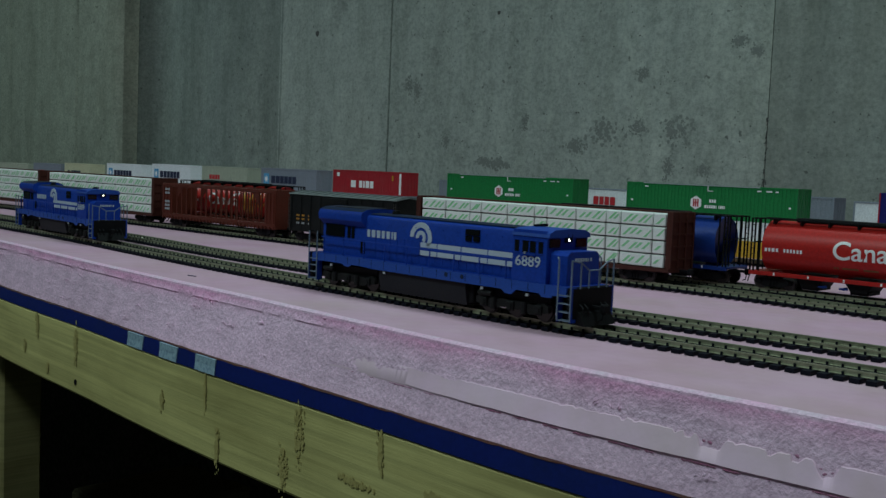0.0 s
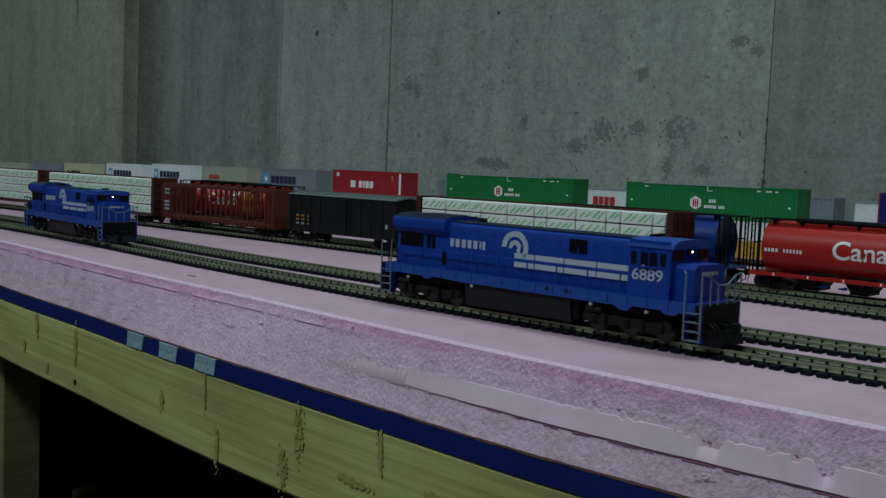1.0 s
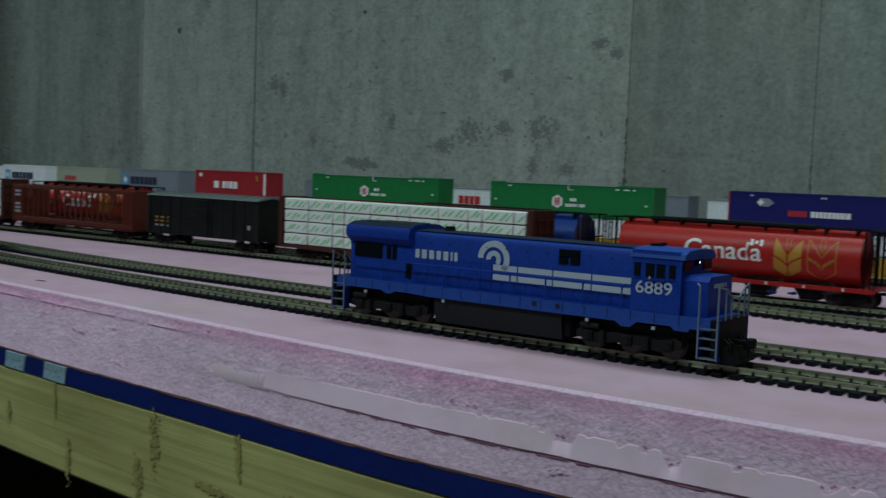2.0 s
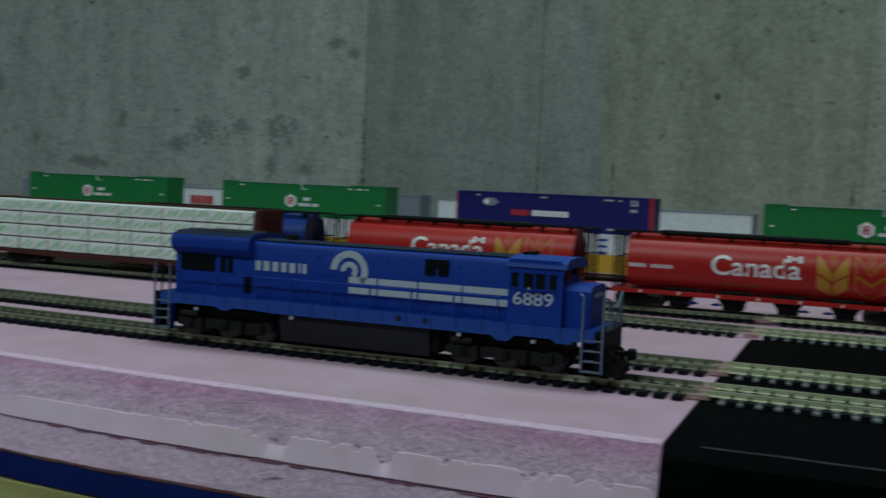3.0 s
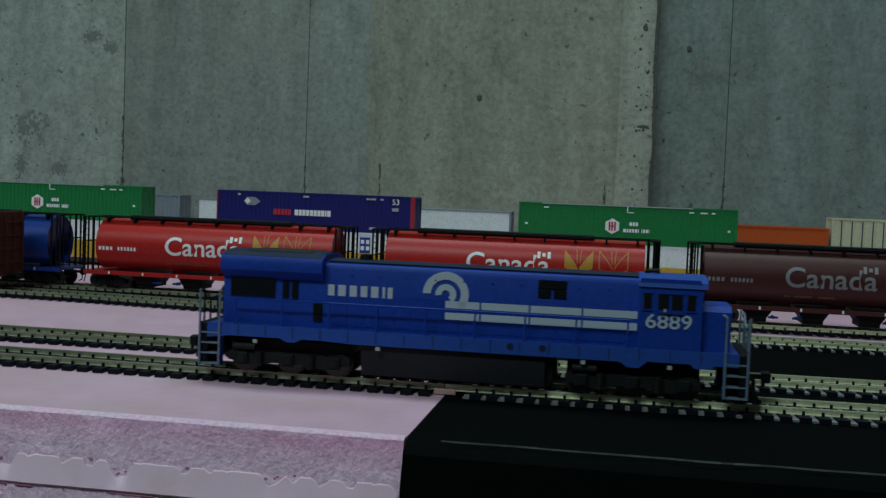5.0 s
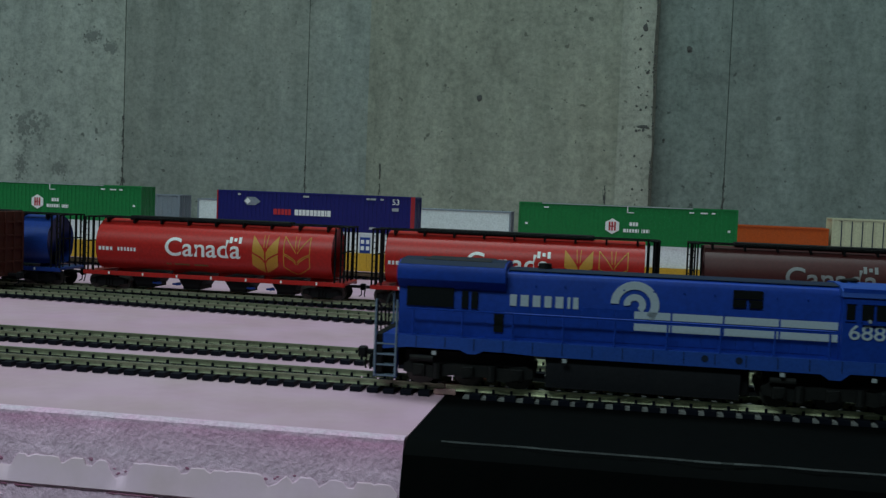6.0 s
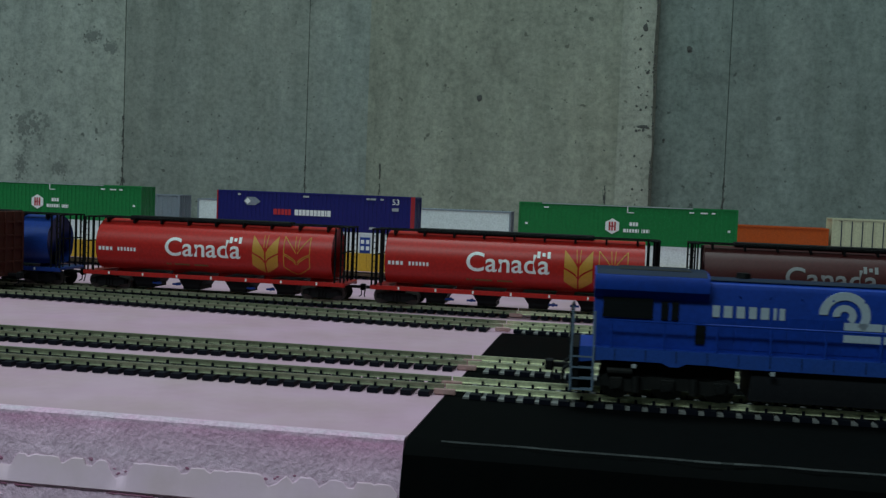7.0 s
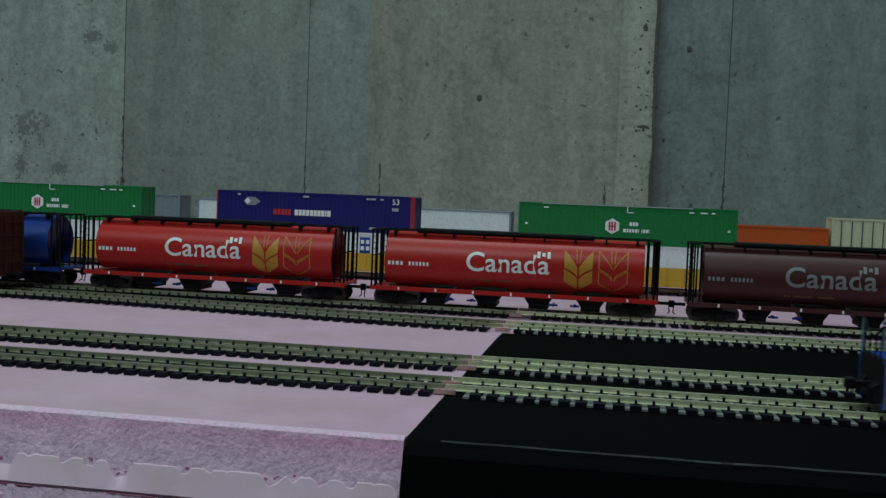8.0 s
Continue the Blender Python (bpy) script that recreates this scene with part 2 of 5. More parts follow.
M["cwhite"] = paint("white_container_paint", (0.86, 0.89, 0.91), 0.5, 0.1)
M["ccream"] = paint("cream_container_paint", (0.62, 0.62, 0.42), 0.5, 0.1)
M["corange"] = paint("orange_container_paint", (0.55, 0.09, 0.012), 0.45, 0.1)
M["yellow"] = paint("yellow_well_car_paint", (0.62, 0.36, 0.03), 0.45, 0.15)
M["lightblue"] = flat("light_blue_star", (0.10, 0.36, 0.62))
M["navyink"] = flat("navy_emblem", (0.01, 0.045, 0.28))
M["ink"] = flat("dark_lettering", (0.02, 0.03, 0.07))
M["redink"] = flat("red_lettering", (0.55, 0.03, 0.04))
M["steel"] = paint("dull_steel", (0.07, 0.066, 0.06), 0.45, 0.3, 0.6)
M["rod"] = flat("grey_handrail", (0.42, 0.44, 0.46))
M["lamp_on"] = glow("lit_headlight", (1.0, 0.95, 0.88), 6.0)
M["fadedmark"] = flat("faded_grey_lettering", (0.27, 0.27, 0.28))
M["railing"] = flat("blue_grey_railing", (0.15, 0.20, 0.27))

# ---------- mesh helpers ----------


def box(bm, x0, x1, y0, y1, z0, z1, bevel=0.0, seg=1):
    r = bmesh.ops.create_cube(bm, size=1.0)
    vs = r["verts"]
    for v in vs:
        v.co = Vector(((x0 + x1) / 2 + v.co.x * (x1 - x0), (y0 + y1) / 2 + v.co.y * (y1 - y0), (z0 + z1) / 2 + v.co.z * (z1 - z0)))
    if bevel > 0:
        es = {e for v in vs for e in v.link_edges}
        bmesh.ops.bevel(bm, geom=list(es), offset=bevel, segments=seg, affect="EDGES", profile=0.5)
    return vs


def tube(bm, p0, p1, r, n=8, r2=None):
    p0, p1 = Vector(p0), Vector(p1)
    d = p1 - p0
    m = Matrix.Translation((p0 + p1) / 2) @ d.to_track_quat("Z", "Y").to_matrix().to_4x4()
    bmesh.ops.create_cone(bm, cap_ends=True, segments=n, radius1=r, radius2=r if r2 is None else r2, depth=d.length, matrix=m)


def rod(bm, pts, r, n=6):
    for a, b in zip(pts, pts[1:]):
        tube(bm, a, b, r, n)


def extrude(bm, prof, axis, a, b):
    """A closed profile drawn along an axis. Profile: for "x" pairs (y, z), for "y" pairs (x, z), for "z" pairs (x, y)."""
    def at(p, t):
        return {"x": (t, p[0], p[1]), "y": (p[0], t, p[1]), "z": (p[0], p[1], t)}[axis]
    lo = [bm.verts.new(at(p, a)) for p in prof]
    hi = [bm.verts.new(at(p, b)) for p in prof]
    n = len(prof)
    bm.faces.new(lo)
    bm.faces.new(hi[::-1])
    for i in range(n):
        bm.faces.new((lo[i], lo[(i + 1) % n], hi[(i + 1) % n], hi[i]))
    bmesh.ops.recalc_face_normals(bm, faces=bm.faces)


def made(name, bm, mat, smooth=False):
    me = bpy.data.meshes.new(name)
    bm.normal_update()
    bm.to_mesh(me)
    bm.free()
    me.materials.append(mat)
    if smooth:
        me.polygons.foreach_set("use_smooth", [True] * len(me.polygons))
        me.set_sharp_from_angle(angle=radians(35))
    return new(name, me)


def part(name, bm, mat, parent=None, label="", smooth=False):
    """Links a bmesh as one mesh object under a thing or a part."""
    ob = made(name, bm, mat, smooth)
    if parent is not None:
        ob.parent = parent
    if label:
        tagged(ob, label)
    return ob


def boxpart(name, dims, mat, parent, bevel=0.0, label=""):
    bm = bmesh.new()
    box(bm, *dims, bevel)
    return part(name, bm, mat, parent, label)


def thing(name, label, category, group="", kind=""):
    return tagged(new(name), label, category, group, kind)


def letters(text, size, mat, parent, x, y, z, name="lettering", width=0.0, face=-1, bold=0.0, yaw=0.0):
    """Flat text standing on a side that faces -y, its left end at x, baseline at z. width: metres to fill."""
    cu = bpy.data.curves.new(name, "FONT")
    cu.body, cu.size, cu.offset, cu.extrude = text, size, bold, 0.00006
    tmp = bpy.data.objects.new(name, cu)
    me = bpy.data.meshes.new_from_object(tmp)
    bpy.data.objects.remove(tmp)
    co = np.empty(len(me.vertices) * 3)
    me.vertices.foreach_get("co", co)
    co = co.reshape(-1, 3)
    co[:, 0] -= co[:, 0].min()
    if width:
        co[:, 0] *= width / co[:, 0].max()
    out = np.stack([co[:, 0], -co[:, 2], co[:, 1]], 1)
    me.vertices.foreach_set("co", out.ravel())
    me.materials.append(mat)
    ob = new(name, me)
    ob.matrix_basis = pose(x, y, z, 0, 0, yaw)
    ob.parent = parent
    return ob


# ---------- the plan: track lines ----------
RAIL = 0.0045


def ease(x, a, b):
    u = min(1.0, max(0.0, (x - a) / (b - a)))
    return u * u * (3 - 2 * u)


def near1(x):
    """Near tie ends of the front track: straight, with an easy curve at both ends."""
    u = max(0.0, -x - 0.25)
    bend = 0.11 * u * u if u < 0.6 else 0.0396 + 0.03 * (1 - math.exp((0.6 - u) * 4.4))
    return 0.404 + bend + 0.024 * ease(x, 0.0, 0.6)


def foam_edge(x):
    """Top front edge of the foam."""
    return near1(x) - 0.0555 - 0.0165 * ease(x, -0.6, -0.2)


def board_face(x):
    """Front face of the pine board, which bends back more than the track."""
    u = max(0.0, -x - 0.25)
    if u < 0.6:
        bend = 0.16 * u * u
    elif u < 0.95:
        bend = 0.0576 + 0.192 * (u - 0.6)
    else:
        bend = 0.1248 + 0.0576 * (1 - math.exp((0.95 - u) / 0.3))
    return 0.327 + bend + 0.024 * ease(x, 0.0, 0.6) - 0.008 * ease(x, -0.45, -0.25) - 0.012 * ease(-x, 0.7, 0.95)


def line1(x):
    return near1(x) + 0.0152


def slope1(x):
    return math.degrees(math.atan((line1(x + 0.001) - line1(x - 0.001)) / 0.002))


def on_track1(x, z=RAIL):
    return pose(x, line1(x), z, 0, 0, slope1(x) - 1.5 * ease(-x, 0.18, 0.38))


Y3, Y4, Y5 = 0.624, 0.699, 0.931

M["stain"] = paint("damp_concrete_stain", (0.245, 0.265, 0.243), 0.9, 0.6, 0, 0.1, (0.205, 0.22, 0.2), 90)
M["pit"] = paint("dark_concrete_pit", (0.085, 0.088, 0.082), 0.9, 0.3)

# ---------- room ----------
WALL_Y = 1.615


def wall_back():
    """Poured concrete wall: flat pours, two thicker bays, grooved form joints."""
    def slab(x0, x1, y0, z0=-0.95, z1=1.5, mat="concrete", name="wall_north"):
        bm = bmesh.new()
        box(bm, x0, x1, y0, WALL_Y + 0.2, z0, z1)
        return tagged(part(name, bm, M[mat]), "poured grey concrete basement wall with stains and pits", "wall", "", "structure")
    gap = {-1.7045: 0.0012, -0.812: 0.0015, -0.5007: 0.0005, 0.146: 0.0005}
    xs = [-2.09, -1.7045, -0.812, -0.5007, -0.40]
    for i, (a, b) in enumerate(zip(xs, xs[1:])):
        # first two pours take the lighter colour as if more light fell there
        slab(a + gap.get(a, 0), b - gap.get(b, 0), WALL_Y + (0.003 if i == 1 else 0.0), mat="concrete_lit" if i < 2 else "concrete")
    slab(0.036, 0.146 - 0.0005, WALL_Y + 0.002, mat="concrete_shaded")
    slab(0.146 + 0.0005, 3.0, WALL_Y, mat="concrete_shaded")
    for x, g in gap.items():
        slab(x - g - 0.001, x + g + 0.001, WALL_Y + 0.006, name="joint_groove")
    # crumbled dark spots along the joints
    for x, z0, z1, w in ((-0.812, 0.07, 0.2, 0.004), (-0.5007, 0.06, 0.13, 0.002), (0.146, 0.05, 0.12, 0.0025), (-0.376, 0.07, 0.12, 0.0018), (-0.028, 0.06, 0.10, 0.0022)):
        bm = bmesh.new()
        rnd = random.Random(int(z1 * 1000 + x * 100))
        for k in range(26):
            z = rnd.uniform(z0, z1)
            m4 = pose(x + rnd.gauss(0, w * 0.4), WALL_Y - (0.012 if -0.4 < x < -0.3 else 0.052 if -0.1 < x < 0 else 0.0), z, 0, rnd.uniform(-20, 20), 0) @ Matrix.Diagonal((w * rnd.uniform(0.12, 0.45), 0.0006, rnd.uniform(0.001, 0.006), 1))
            bmesh.ops.create_icosphere(bm, subdivisions=1, radius=1.0, matrix=m4)
        tagged(part("joint_crumble", bm, M["pit"]), "dark crumbled concrete along a form joint", "pits", "", "stuff")
    # thicker tan bay, its left side eased, its right side a chipped arris
    def bay(pts, z0, z1):
        bm = bmesh.new()
        n = 60
        ring = []
        for k in range(n + 1):
            z = z0 + (z1 - z0) * k / n
            row = []
            for x, y, wob in pts:
                dx = wob * (noise.noise((x * 3, z * 26, 1.7)) * 0.5 + 0.5 * noise.noise((x, z * 90, 4.2)))
                row.append(bm.verts.new((x + dx, y + abs(dx) * 0.6, z)))
            ring.append(row)
        for a, b in zip(ring, ring[1:]):
            for i in range(len(pts) - 1):
                bm.faces.new((a[i], a[i + 1], b[i + 1], b[i]))
        return bm
    ob = part("wall_bay", bay([(-0.42, WALL_Y + 0.01, 0), (-0.40, WALL_Y - 0.001, 0), (-0.33, WALL_Y - 0.030, 0), (-0.30, WALL_Y - 0.038, 0), (-0.0135, WALL_Y - 0.0522, 0), (-0.0128, WALL_Y + 0.01, 0)], -0.95, 1.5), M["concrete_warm"], None, "", True)
    tagged(ob, "thicker tan concrete bay", "wall", "", "structure")
    ob = part("wall_bay", bay([(-0.0137, WALL_Y + 0.01, 0), (-0.0136, WALL_Y - 0.0518, 0), (-0.0112, WALL_Y - 0.0530, 0), (0.027, WALL_Y - 0.053, 0.002), (0.036, WALL_Y - 0.050, 0.006), (0.0395, WALL_Y - 0.036, 0.005), (0.042, WALL_Y + 0.02, 0)], -0.95, 1.5), M["concrete_edge"], None, "", True)
    tagged(ob, "pale chipped edge of the tan concrete bay", "wall", "", "structure")
    ob = part("wall_bay", bay([(-6, WALL_Y - 0.07, 0), (-3.386, WALL_Y - 0.07, 0), (-3.378, WALL_Y - 0.062, 0), (-3.370, WALL_Y - 0.07, 0), (-2.960, WALL_Y - 0.07, 0),
                               (-2.952, WALL_Y - 0.062, 0), (-2.944, WALL_Y - 0.07, 0), (-2.76, WALL_Y - 0.072, 0.002), (-2.73, WALL_Y - 0.068, 0.003), (-2.716, WALL_Y - 0.056, 0.003), (-2.708, WALL_Y - 0.020, 0), (-2.705, WALL_Y - 0.016, 0), (-2.711, WALL_Y - 0.012, 0)], -0.95, 1.5), M["concrete_warm"], None, "", True)
    tagged(ob, "thicker tan concrete bay with a chipped edge", "wall", "", "structure")

    ob = part("wall_return", bay([(-2.711, WALL_Y - 0.018, 0), (-2.7095, WALL_Y + 0.010, 0), (-2.707, WALL_Y + 0.028, 0), (-2.700, WALL_Y + 0.041, 0), (-2.686, WALL_Y + 0.049, 0), (-2.662, WALL_Y + 0.053, 0), (-2.62, WALL_Y + 0.050, 0), (-2.5, WALL_Y + 0.030, 0), (-2.3, WALL_Y + 0.009, 0), (-2.08, WALL_Y - 0.0003, 0), (-2.07, WALL_Y + 0.02, 0)], -0.95, 1.5), M["concrete"], None, "", True)
    tagged(ob, "grey concrete wall easing back into a dark recess", "wall", "", "structure")
    # crumbled pits down the bay's edge and scattered over the pours
    rnd = random.Random(17)
    for n, x0, x1, deep, r0, r1 in ((110, 0.006, 0.037, 0.0532, 0.0005, 0.0022), (120, -0.30, -0.02, 0.047, 0.0004, 0.0013), (90, 0.05, 0.42, 0.0, 0.0004, 0.0014), (70, -0.80, -0.41, 0.0, 0.0004, 0.0013), (150, -1.69, -0.83, -0.003, 0.0005, 0.0018)):
        bm = bmesh.new()
        for k in range(n):
            x = x1 - (x1 - x0) * rnd.random() ** 1.8 if deep > 0.05 else rnd.uniform(x0, x1)
            y = WALL_Y - (0.038 + 0.014 * (x + 0.30) / 0.2865 if 0.04 < deep < 0.05 else deep - (0.003 if deep > 0.05 and x > 0.028 else 0.0))
            r = rnd.uniform(r0, r1)
            bmesh.ops.create_icosphere(bm, subdivisions=1, radius=1.0, matrix=pose(x, y, rnd.uniform(0.05, 0.46), 0, rnd.uniform(0, 180), 0) @ Matrix.Diagonal((r * rnd.uniform(0.7, 1.8), 0.0005, r * rnd.uniform(0.5, 1.1), 1)))
        tagged(part("wall_pitting", bm, M["pit"]), "small dark pits peppered over the concrete", "pits", "", "stuff")
    rnd = random.Random(3)
    spots = ((-1.134, 0.159, 0.032, 0.021), (-0.98, 0.163, 0.026, 0.021), (-1.061, 0.17, 0.015, 0.015), (-1.196, 0.134, 0.022, 0.013), (-1.389, 0.095, 0.03, 0.012), (-1.426, 0.1, 0.014, 0.008),
             (-1.646, 0.259, 0.012, 0.015), (-1.62, 0.246, 0.009, 0.019), (-1.056, 0.266, 0.011, 0.012), (-0.87, 0.314, 0.012, 0.008), (-0.838, 0.296, 0.01, 0.008), (-1.531, 0.138, 0.008, 0.013),
             (-0.926, 0.098, 0.01, 0.008), (-1.321, 0.18, 0.008, 0.017), (-0.993, 0.096, 0.01, 0.019))
    for x, z, w, h in spots:
        bm = bmesh.new()
        yw = WALL_Y + (0.003 if -1.7 < x < -0.815 else 0.0) - 0.0004
        for k in range(110):
            cx, cz = x + rnd.gauss(0, w * 0.55), z + rnd.gauss(0, h * 0.55)
            r = rnd.uniform(0.0006, 0.0032) * (0.5 + w / 0.03)
            n = rnd.randint(5, 8)
            ph = rnd.uniform(0, 6)
            bm.faces.new([bm.verts.new((cx + r * rnd.uniform(0.5, 1.2) * math.cos(ph + 6.283 * i / n), yw - k * 0.000003, cz + r * rnd.uniform(0.5, 1.2) * math.sin(ph + 6.283 * i / n))) for i in range(n)])
        tagged(part("wall_stain", bm, M["stain"]), "dark blotchy damp stain on the concrete", "stain", "", "stuff")
    # deeper pits and chips
    for x, z, w, h, y in ((0.022, 0.187, 0.010, 0.003, 0.0525), (0.086, 0.308, 0.004, 0.004, 0.0), (-0.22, 0.224, 0.004, 0.005, 0.0425), (0.055, 0.172, 0.002, 0.002, 0.0), (-1.952, 0.385, 0.006, 0.007, 0.0), (-1.399, 0.397, 0.004, 0.004, -0.003),
                          (-2.27, 0.302, 0.005, 0.008, -0.0085), (-2.392, 0.439, 0.005, 0.014, -0.0225), (0.012, 0.096, 0.002, 0.002, 0.0525), (0.02, 0.33, 0.004, 0.006, 0.0525)):
        bm = bmesh.new()
        bmesh.ops.create_icosphere(bm, subdivisions=2, radius=1.0)
        for v in bm.verts:
            f = 1 + 0.5 * noise.noise((v.co.x * 2 + x * 40, v.co.z * 2, 1))
            v.co = Vector((v.co.x * w * f, v.co.y * 0.0008, v.co.z * h * f))
        ob = part("wall_pit", bm, M["pit"], None, "", True)
        ob.matrix_basis = pose(x, WALL_Y - y, z)
        tagged(ob, "small dark pit in the concrete wall", "pit", "pits in the wall")


wall_back()
for nm, d, mt in (("floor", (-6, 3, -2.6, 1.8, -1.05, -0.95), "floor"), ("ceiling", (-6, 3, -2.6, 1.8, 1.5, 1.6), "ceiling"), ("wall_south", (-6, 3, -2.7, -2.6, -0.95, 1.5), "concrete"),
                  ("wall_west", (-6.1, -6, -2.6, 1.8, -0.95, 1.5), "concrete"), ("wall_east", (3, 3.1, -2.6, 1.8, -0.95, 1.5), "concrete")):
    tagged(boxpart(nm, d, M[mt], None), "plain basement " + nm.split("_")[0] + " of bare concrete or boards", nm.split("_")[0], "", "structure")

# ---------- bench ----------
XJ = -0.0665  # where the pink foam meets the black-painted foam


def sweep(name, prof, x0, x1, step, mat, jag=0.0, smooth=False, seed=0.0, base=near1, base2=None):
    """A closed profile of (offset, z, roughness, share) run along the track's curve. share blends base into base2."""
    bm = bmesh.new()
    n = max(1, int((x1 - x0) / step))
    rings = []
    for k in range(n + 1):
        x = x0 + (x1 - x0) * k / n
        ring = []
        for j, p in enumerate(prof):
            w = p[2] if len(p) > 2 else 0.0
            u = p[3] if len(p) > 3 else 0.0
            d = jag * w * (noise.noise((x * 60, j * 0.9, seed)) * 0.55 + noise.noise((x * 260, j * 1.7, seed + 3)) * 0.45) if w else 0.0
            d += p[4] * ease(-x, 0.36, 0.5) if len(p) > 4 else 0.0
            y = base(x) if not u else base(x) * (1 - u) + base2(x) * u
            ring.append(bm.verts.new((x, y + p[0] + d, p[1] + 0.5 * d)))
        rings.append(ring)
    for a, b in zip(rings, rings[1:]):
        for i in range(len(prof)):
            j = (i + 1) % len(prof)
            bm.faces.new((a[i], b[i], b[j], a[j]))
    bm.faces.new(rings[0])
    bm.faces.new(rings[-1][::-1])
    bmesh.ops.recalc_face_normals(bm, faces=bm.faces)
    return part(name, bm, mat, None, "", smooth)


def bench():
    pink = "pink insulation foam board with a smooth skin"
    ob = sweep("foam_board", [(0.0015, 0.0), (0.274, 0.0), (0.274, -0.0365), (0.006, -0.0365), (0.004, -0.004)], -2.6, XJ, 0.02, M["foam"], base=foam_edge)
    tagged(ob, pink, "foam board", "", "structure")
    # rough-cut sloping front face
    face = [(0.0050, 0.0001), (0.0030, 0.0003, 0.15), (0.0012, 0.0002, 0.3)]
    steps = 22
    for i in range(steps + 1):
        u = i / steps
        z = -0.0005 - 0.0363 * u
        face.append((0.0028 * u, z, 0.5 if i < 2 else 1.0, u, {3: -0.0005, 4: 0.0004, 5: 0.0001}.get(i, 0.0)))
    back = [(0.012, -0.0368, 0.0, 0.8), (0.012, -0.0009, 0.0, 0.0), (0.0060, -0.0009, 0.0, 0.0)]
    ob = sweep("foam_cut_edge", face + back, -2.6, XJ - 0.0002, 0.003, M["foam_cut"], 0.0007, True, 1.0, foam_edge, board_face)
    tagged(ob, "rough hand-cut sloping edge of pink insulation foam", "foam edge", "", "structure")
    # smooth strip of foam left standing in the cut, with a broken top edge
    def cut_face(x, z):
        u = (-z - 0.0005) / 0.0363
        return foam_edge(x) * (1 - u) + board_face(x) * u + 0.0028 * u
    def strip_top(x):
        """Torn upper edge: straight runs with chunks broken out towards the black section."""
        rough = ease(x, -0.30, -0.19)
        chunk = max(0.0, min(1.0, (noise.noise((x * 70, 2.0, 0)) - 0.12) * 7))
        tooth = max(0.0, min(1.0, (noise.noise((x * 210, 7.0, 0)) - 0.10) * 6))
        return -0.0138 - 0.0016 * (1 - ease(x, -0.5, -0.2)) - rough * (0.0044 * chunk + 0.0020 * tooth) - 0.0005 * noise.noise((x * 400, 1, 3))
    bm = bmesh.new()
    rings, lower = [], []
    n = 520
    for k in range(n + 1):
        x = -0.66 + (XJ - 0.0006 + 0.66) * k / n
        top, foot = strip_top(x), -0.0240 + 0.0003 * noise.noise((x * 50, 4, 4))
        proud = -0.0026 + 0.0041 * ease(x, -0.62, -0.25)
        ft, fb = cut_face(x, top), cut_face(x, foot)
        rings.append([bm.verts.new((x, y, z)) for y, z in ((ft + 0.006, top), (ft - proud * 0.1 + 0.0012, top + 0.0002), (ft - proud * 0.4, top - 0.0007), (fb - proud * 0.8, foot + 0.0009), (fb - proud * 0.3, foot), (fb + 0.006, foot))])
        lower.append((x, fb - proud * 0.35, foot))
    for a, b in zip(rings, rings[1:]):
        for i in range(6):
            bm.faces.new((a[i], b[i], b[(i + 1) % 6], a[(i + 1) % 6]))
    bm.faces.new(rings[0])
    bm.faces.new(rings[-1][::-1])
    bmesh.ops.recalc_face_normals(bm, faces=bm.faces)
    tagged(part("foam_strip", bm, M["foam_inner"], None, "", True), "smooth strip of pink foam with a broken edge", "foam strip", "", "structure")
    # ragged deep pink line paints the dark groove at the strip's foot, and raw pits where chunks came out
    bm = bmesh.new()
    rnd = random.Random(8)
    for x, y, z in lower[90:]:
        if noise.noise((x * 60, 3, 8)) > 0.0 and x > -0.42:
            r = rnd.uniform(0.0002, 0.0005)
            bmesh.ops.create_icosphere(bm, subdivisions=1, radius=1.0, matrix=pose(x, y, z - 0.0004, 0, rnd.uniform(-20, 20), 0) @ Matrix.Diagonal((r * 2.2, r, r * 0.8, 1)))
    for k in range(70):
        x = rnd.uniform(-0.27, XJ - 0.004)
        t = strip_top(x)
        if t < -0.0155:
            r = rnd.uniform(0.0003, 0.0008)
            z = t + rnd.uniform(0.0004, 0.0018)
            bmesh.ops.create_icosphere(bm, subdivisions=1, radius=1.0, matrix=pose(x, cut_face(x, z) + 0.0002, z, 0, rnd.uniform(-30, 30), 0) @ Matrix.Diagonal((r * 1.6, r * 0.6, r, 1)))
    tagged(part("foam_tear", bm, M["foam_tear"]), "ragged deep pink line painted as the dark groove under the foam strip", "tear", "", "stuff")
    # loose crumbs and nicks along the cut
    bm = bmesh.new()
    rnd = random.Random(11)
    spots = [(rnd.uniform(-1.0, XJ - 0.004), rnd.choice((rnd.uniform(0.02, 0.10), rnd.uniform(0.15, 0.4)))) for k in range(8)]
    # short torn rows left by the blade
    for k in range(34):
        x, u = rnd.uniform(-1.15, -0.2), rnd.uniform(0.12, 0.8)
        n = rnd.randint(4, 9)
        spots += [(x + i * rnd.uniform(0.0016, 0.0024), u + rnd.gauss(0, 0.012)) for i in range(n)]
    spots = [(x, u) for x, u in spots if x < -0.5 or not 0.3 < u < 0.7]
    for x, u in spots:
        y = foam_edge(x) * (1 - u) + board_face(x) * u - 0.0003
        r = rnd.uniform(0.0003, 0.0008)
        m4 = pose(x, y, -0.0366 * u, rnd.uniform(0, 360), rnd.uniform(0, 360), 0) @ Matrix.Diagonal((1.6, 0.8, 0.6, 1))
        bmesh.ops.create_icosphere(bm, subdivisions=1, radius=r, matrix=m4)
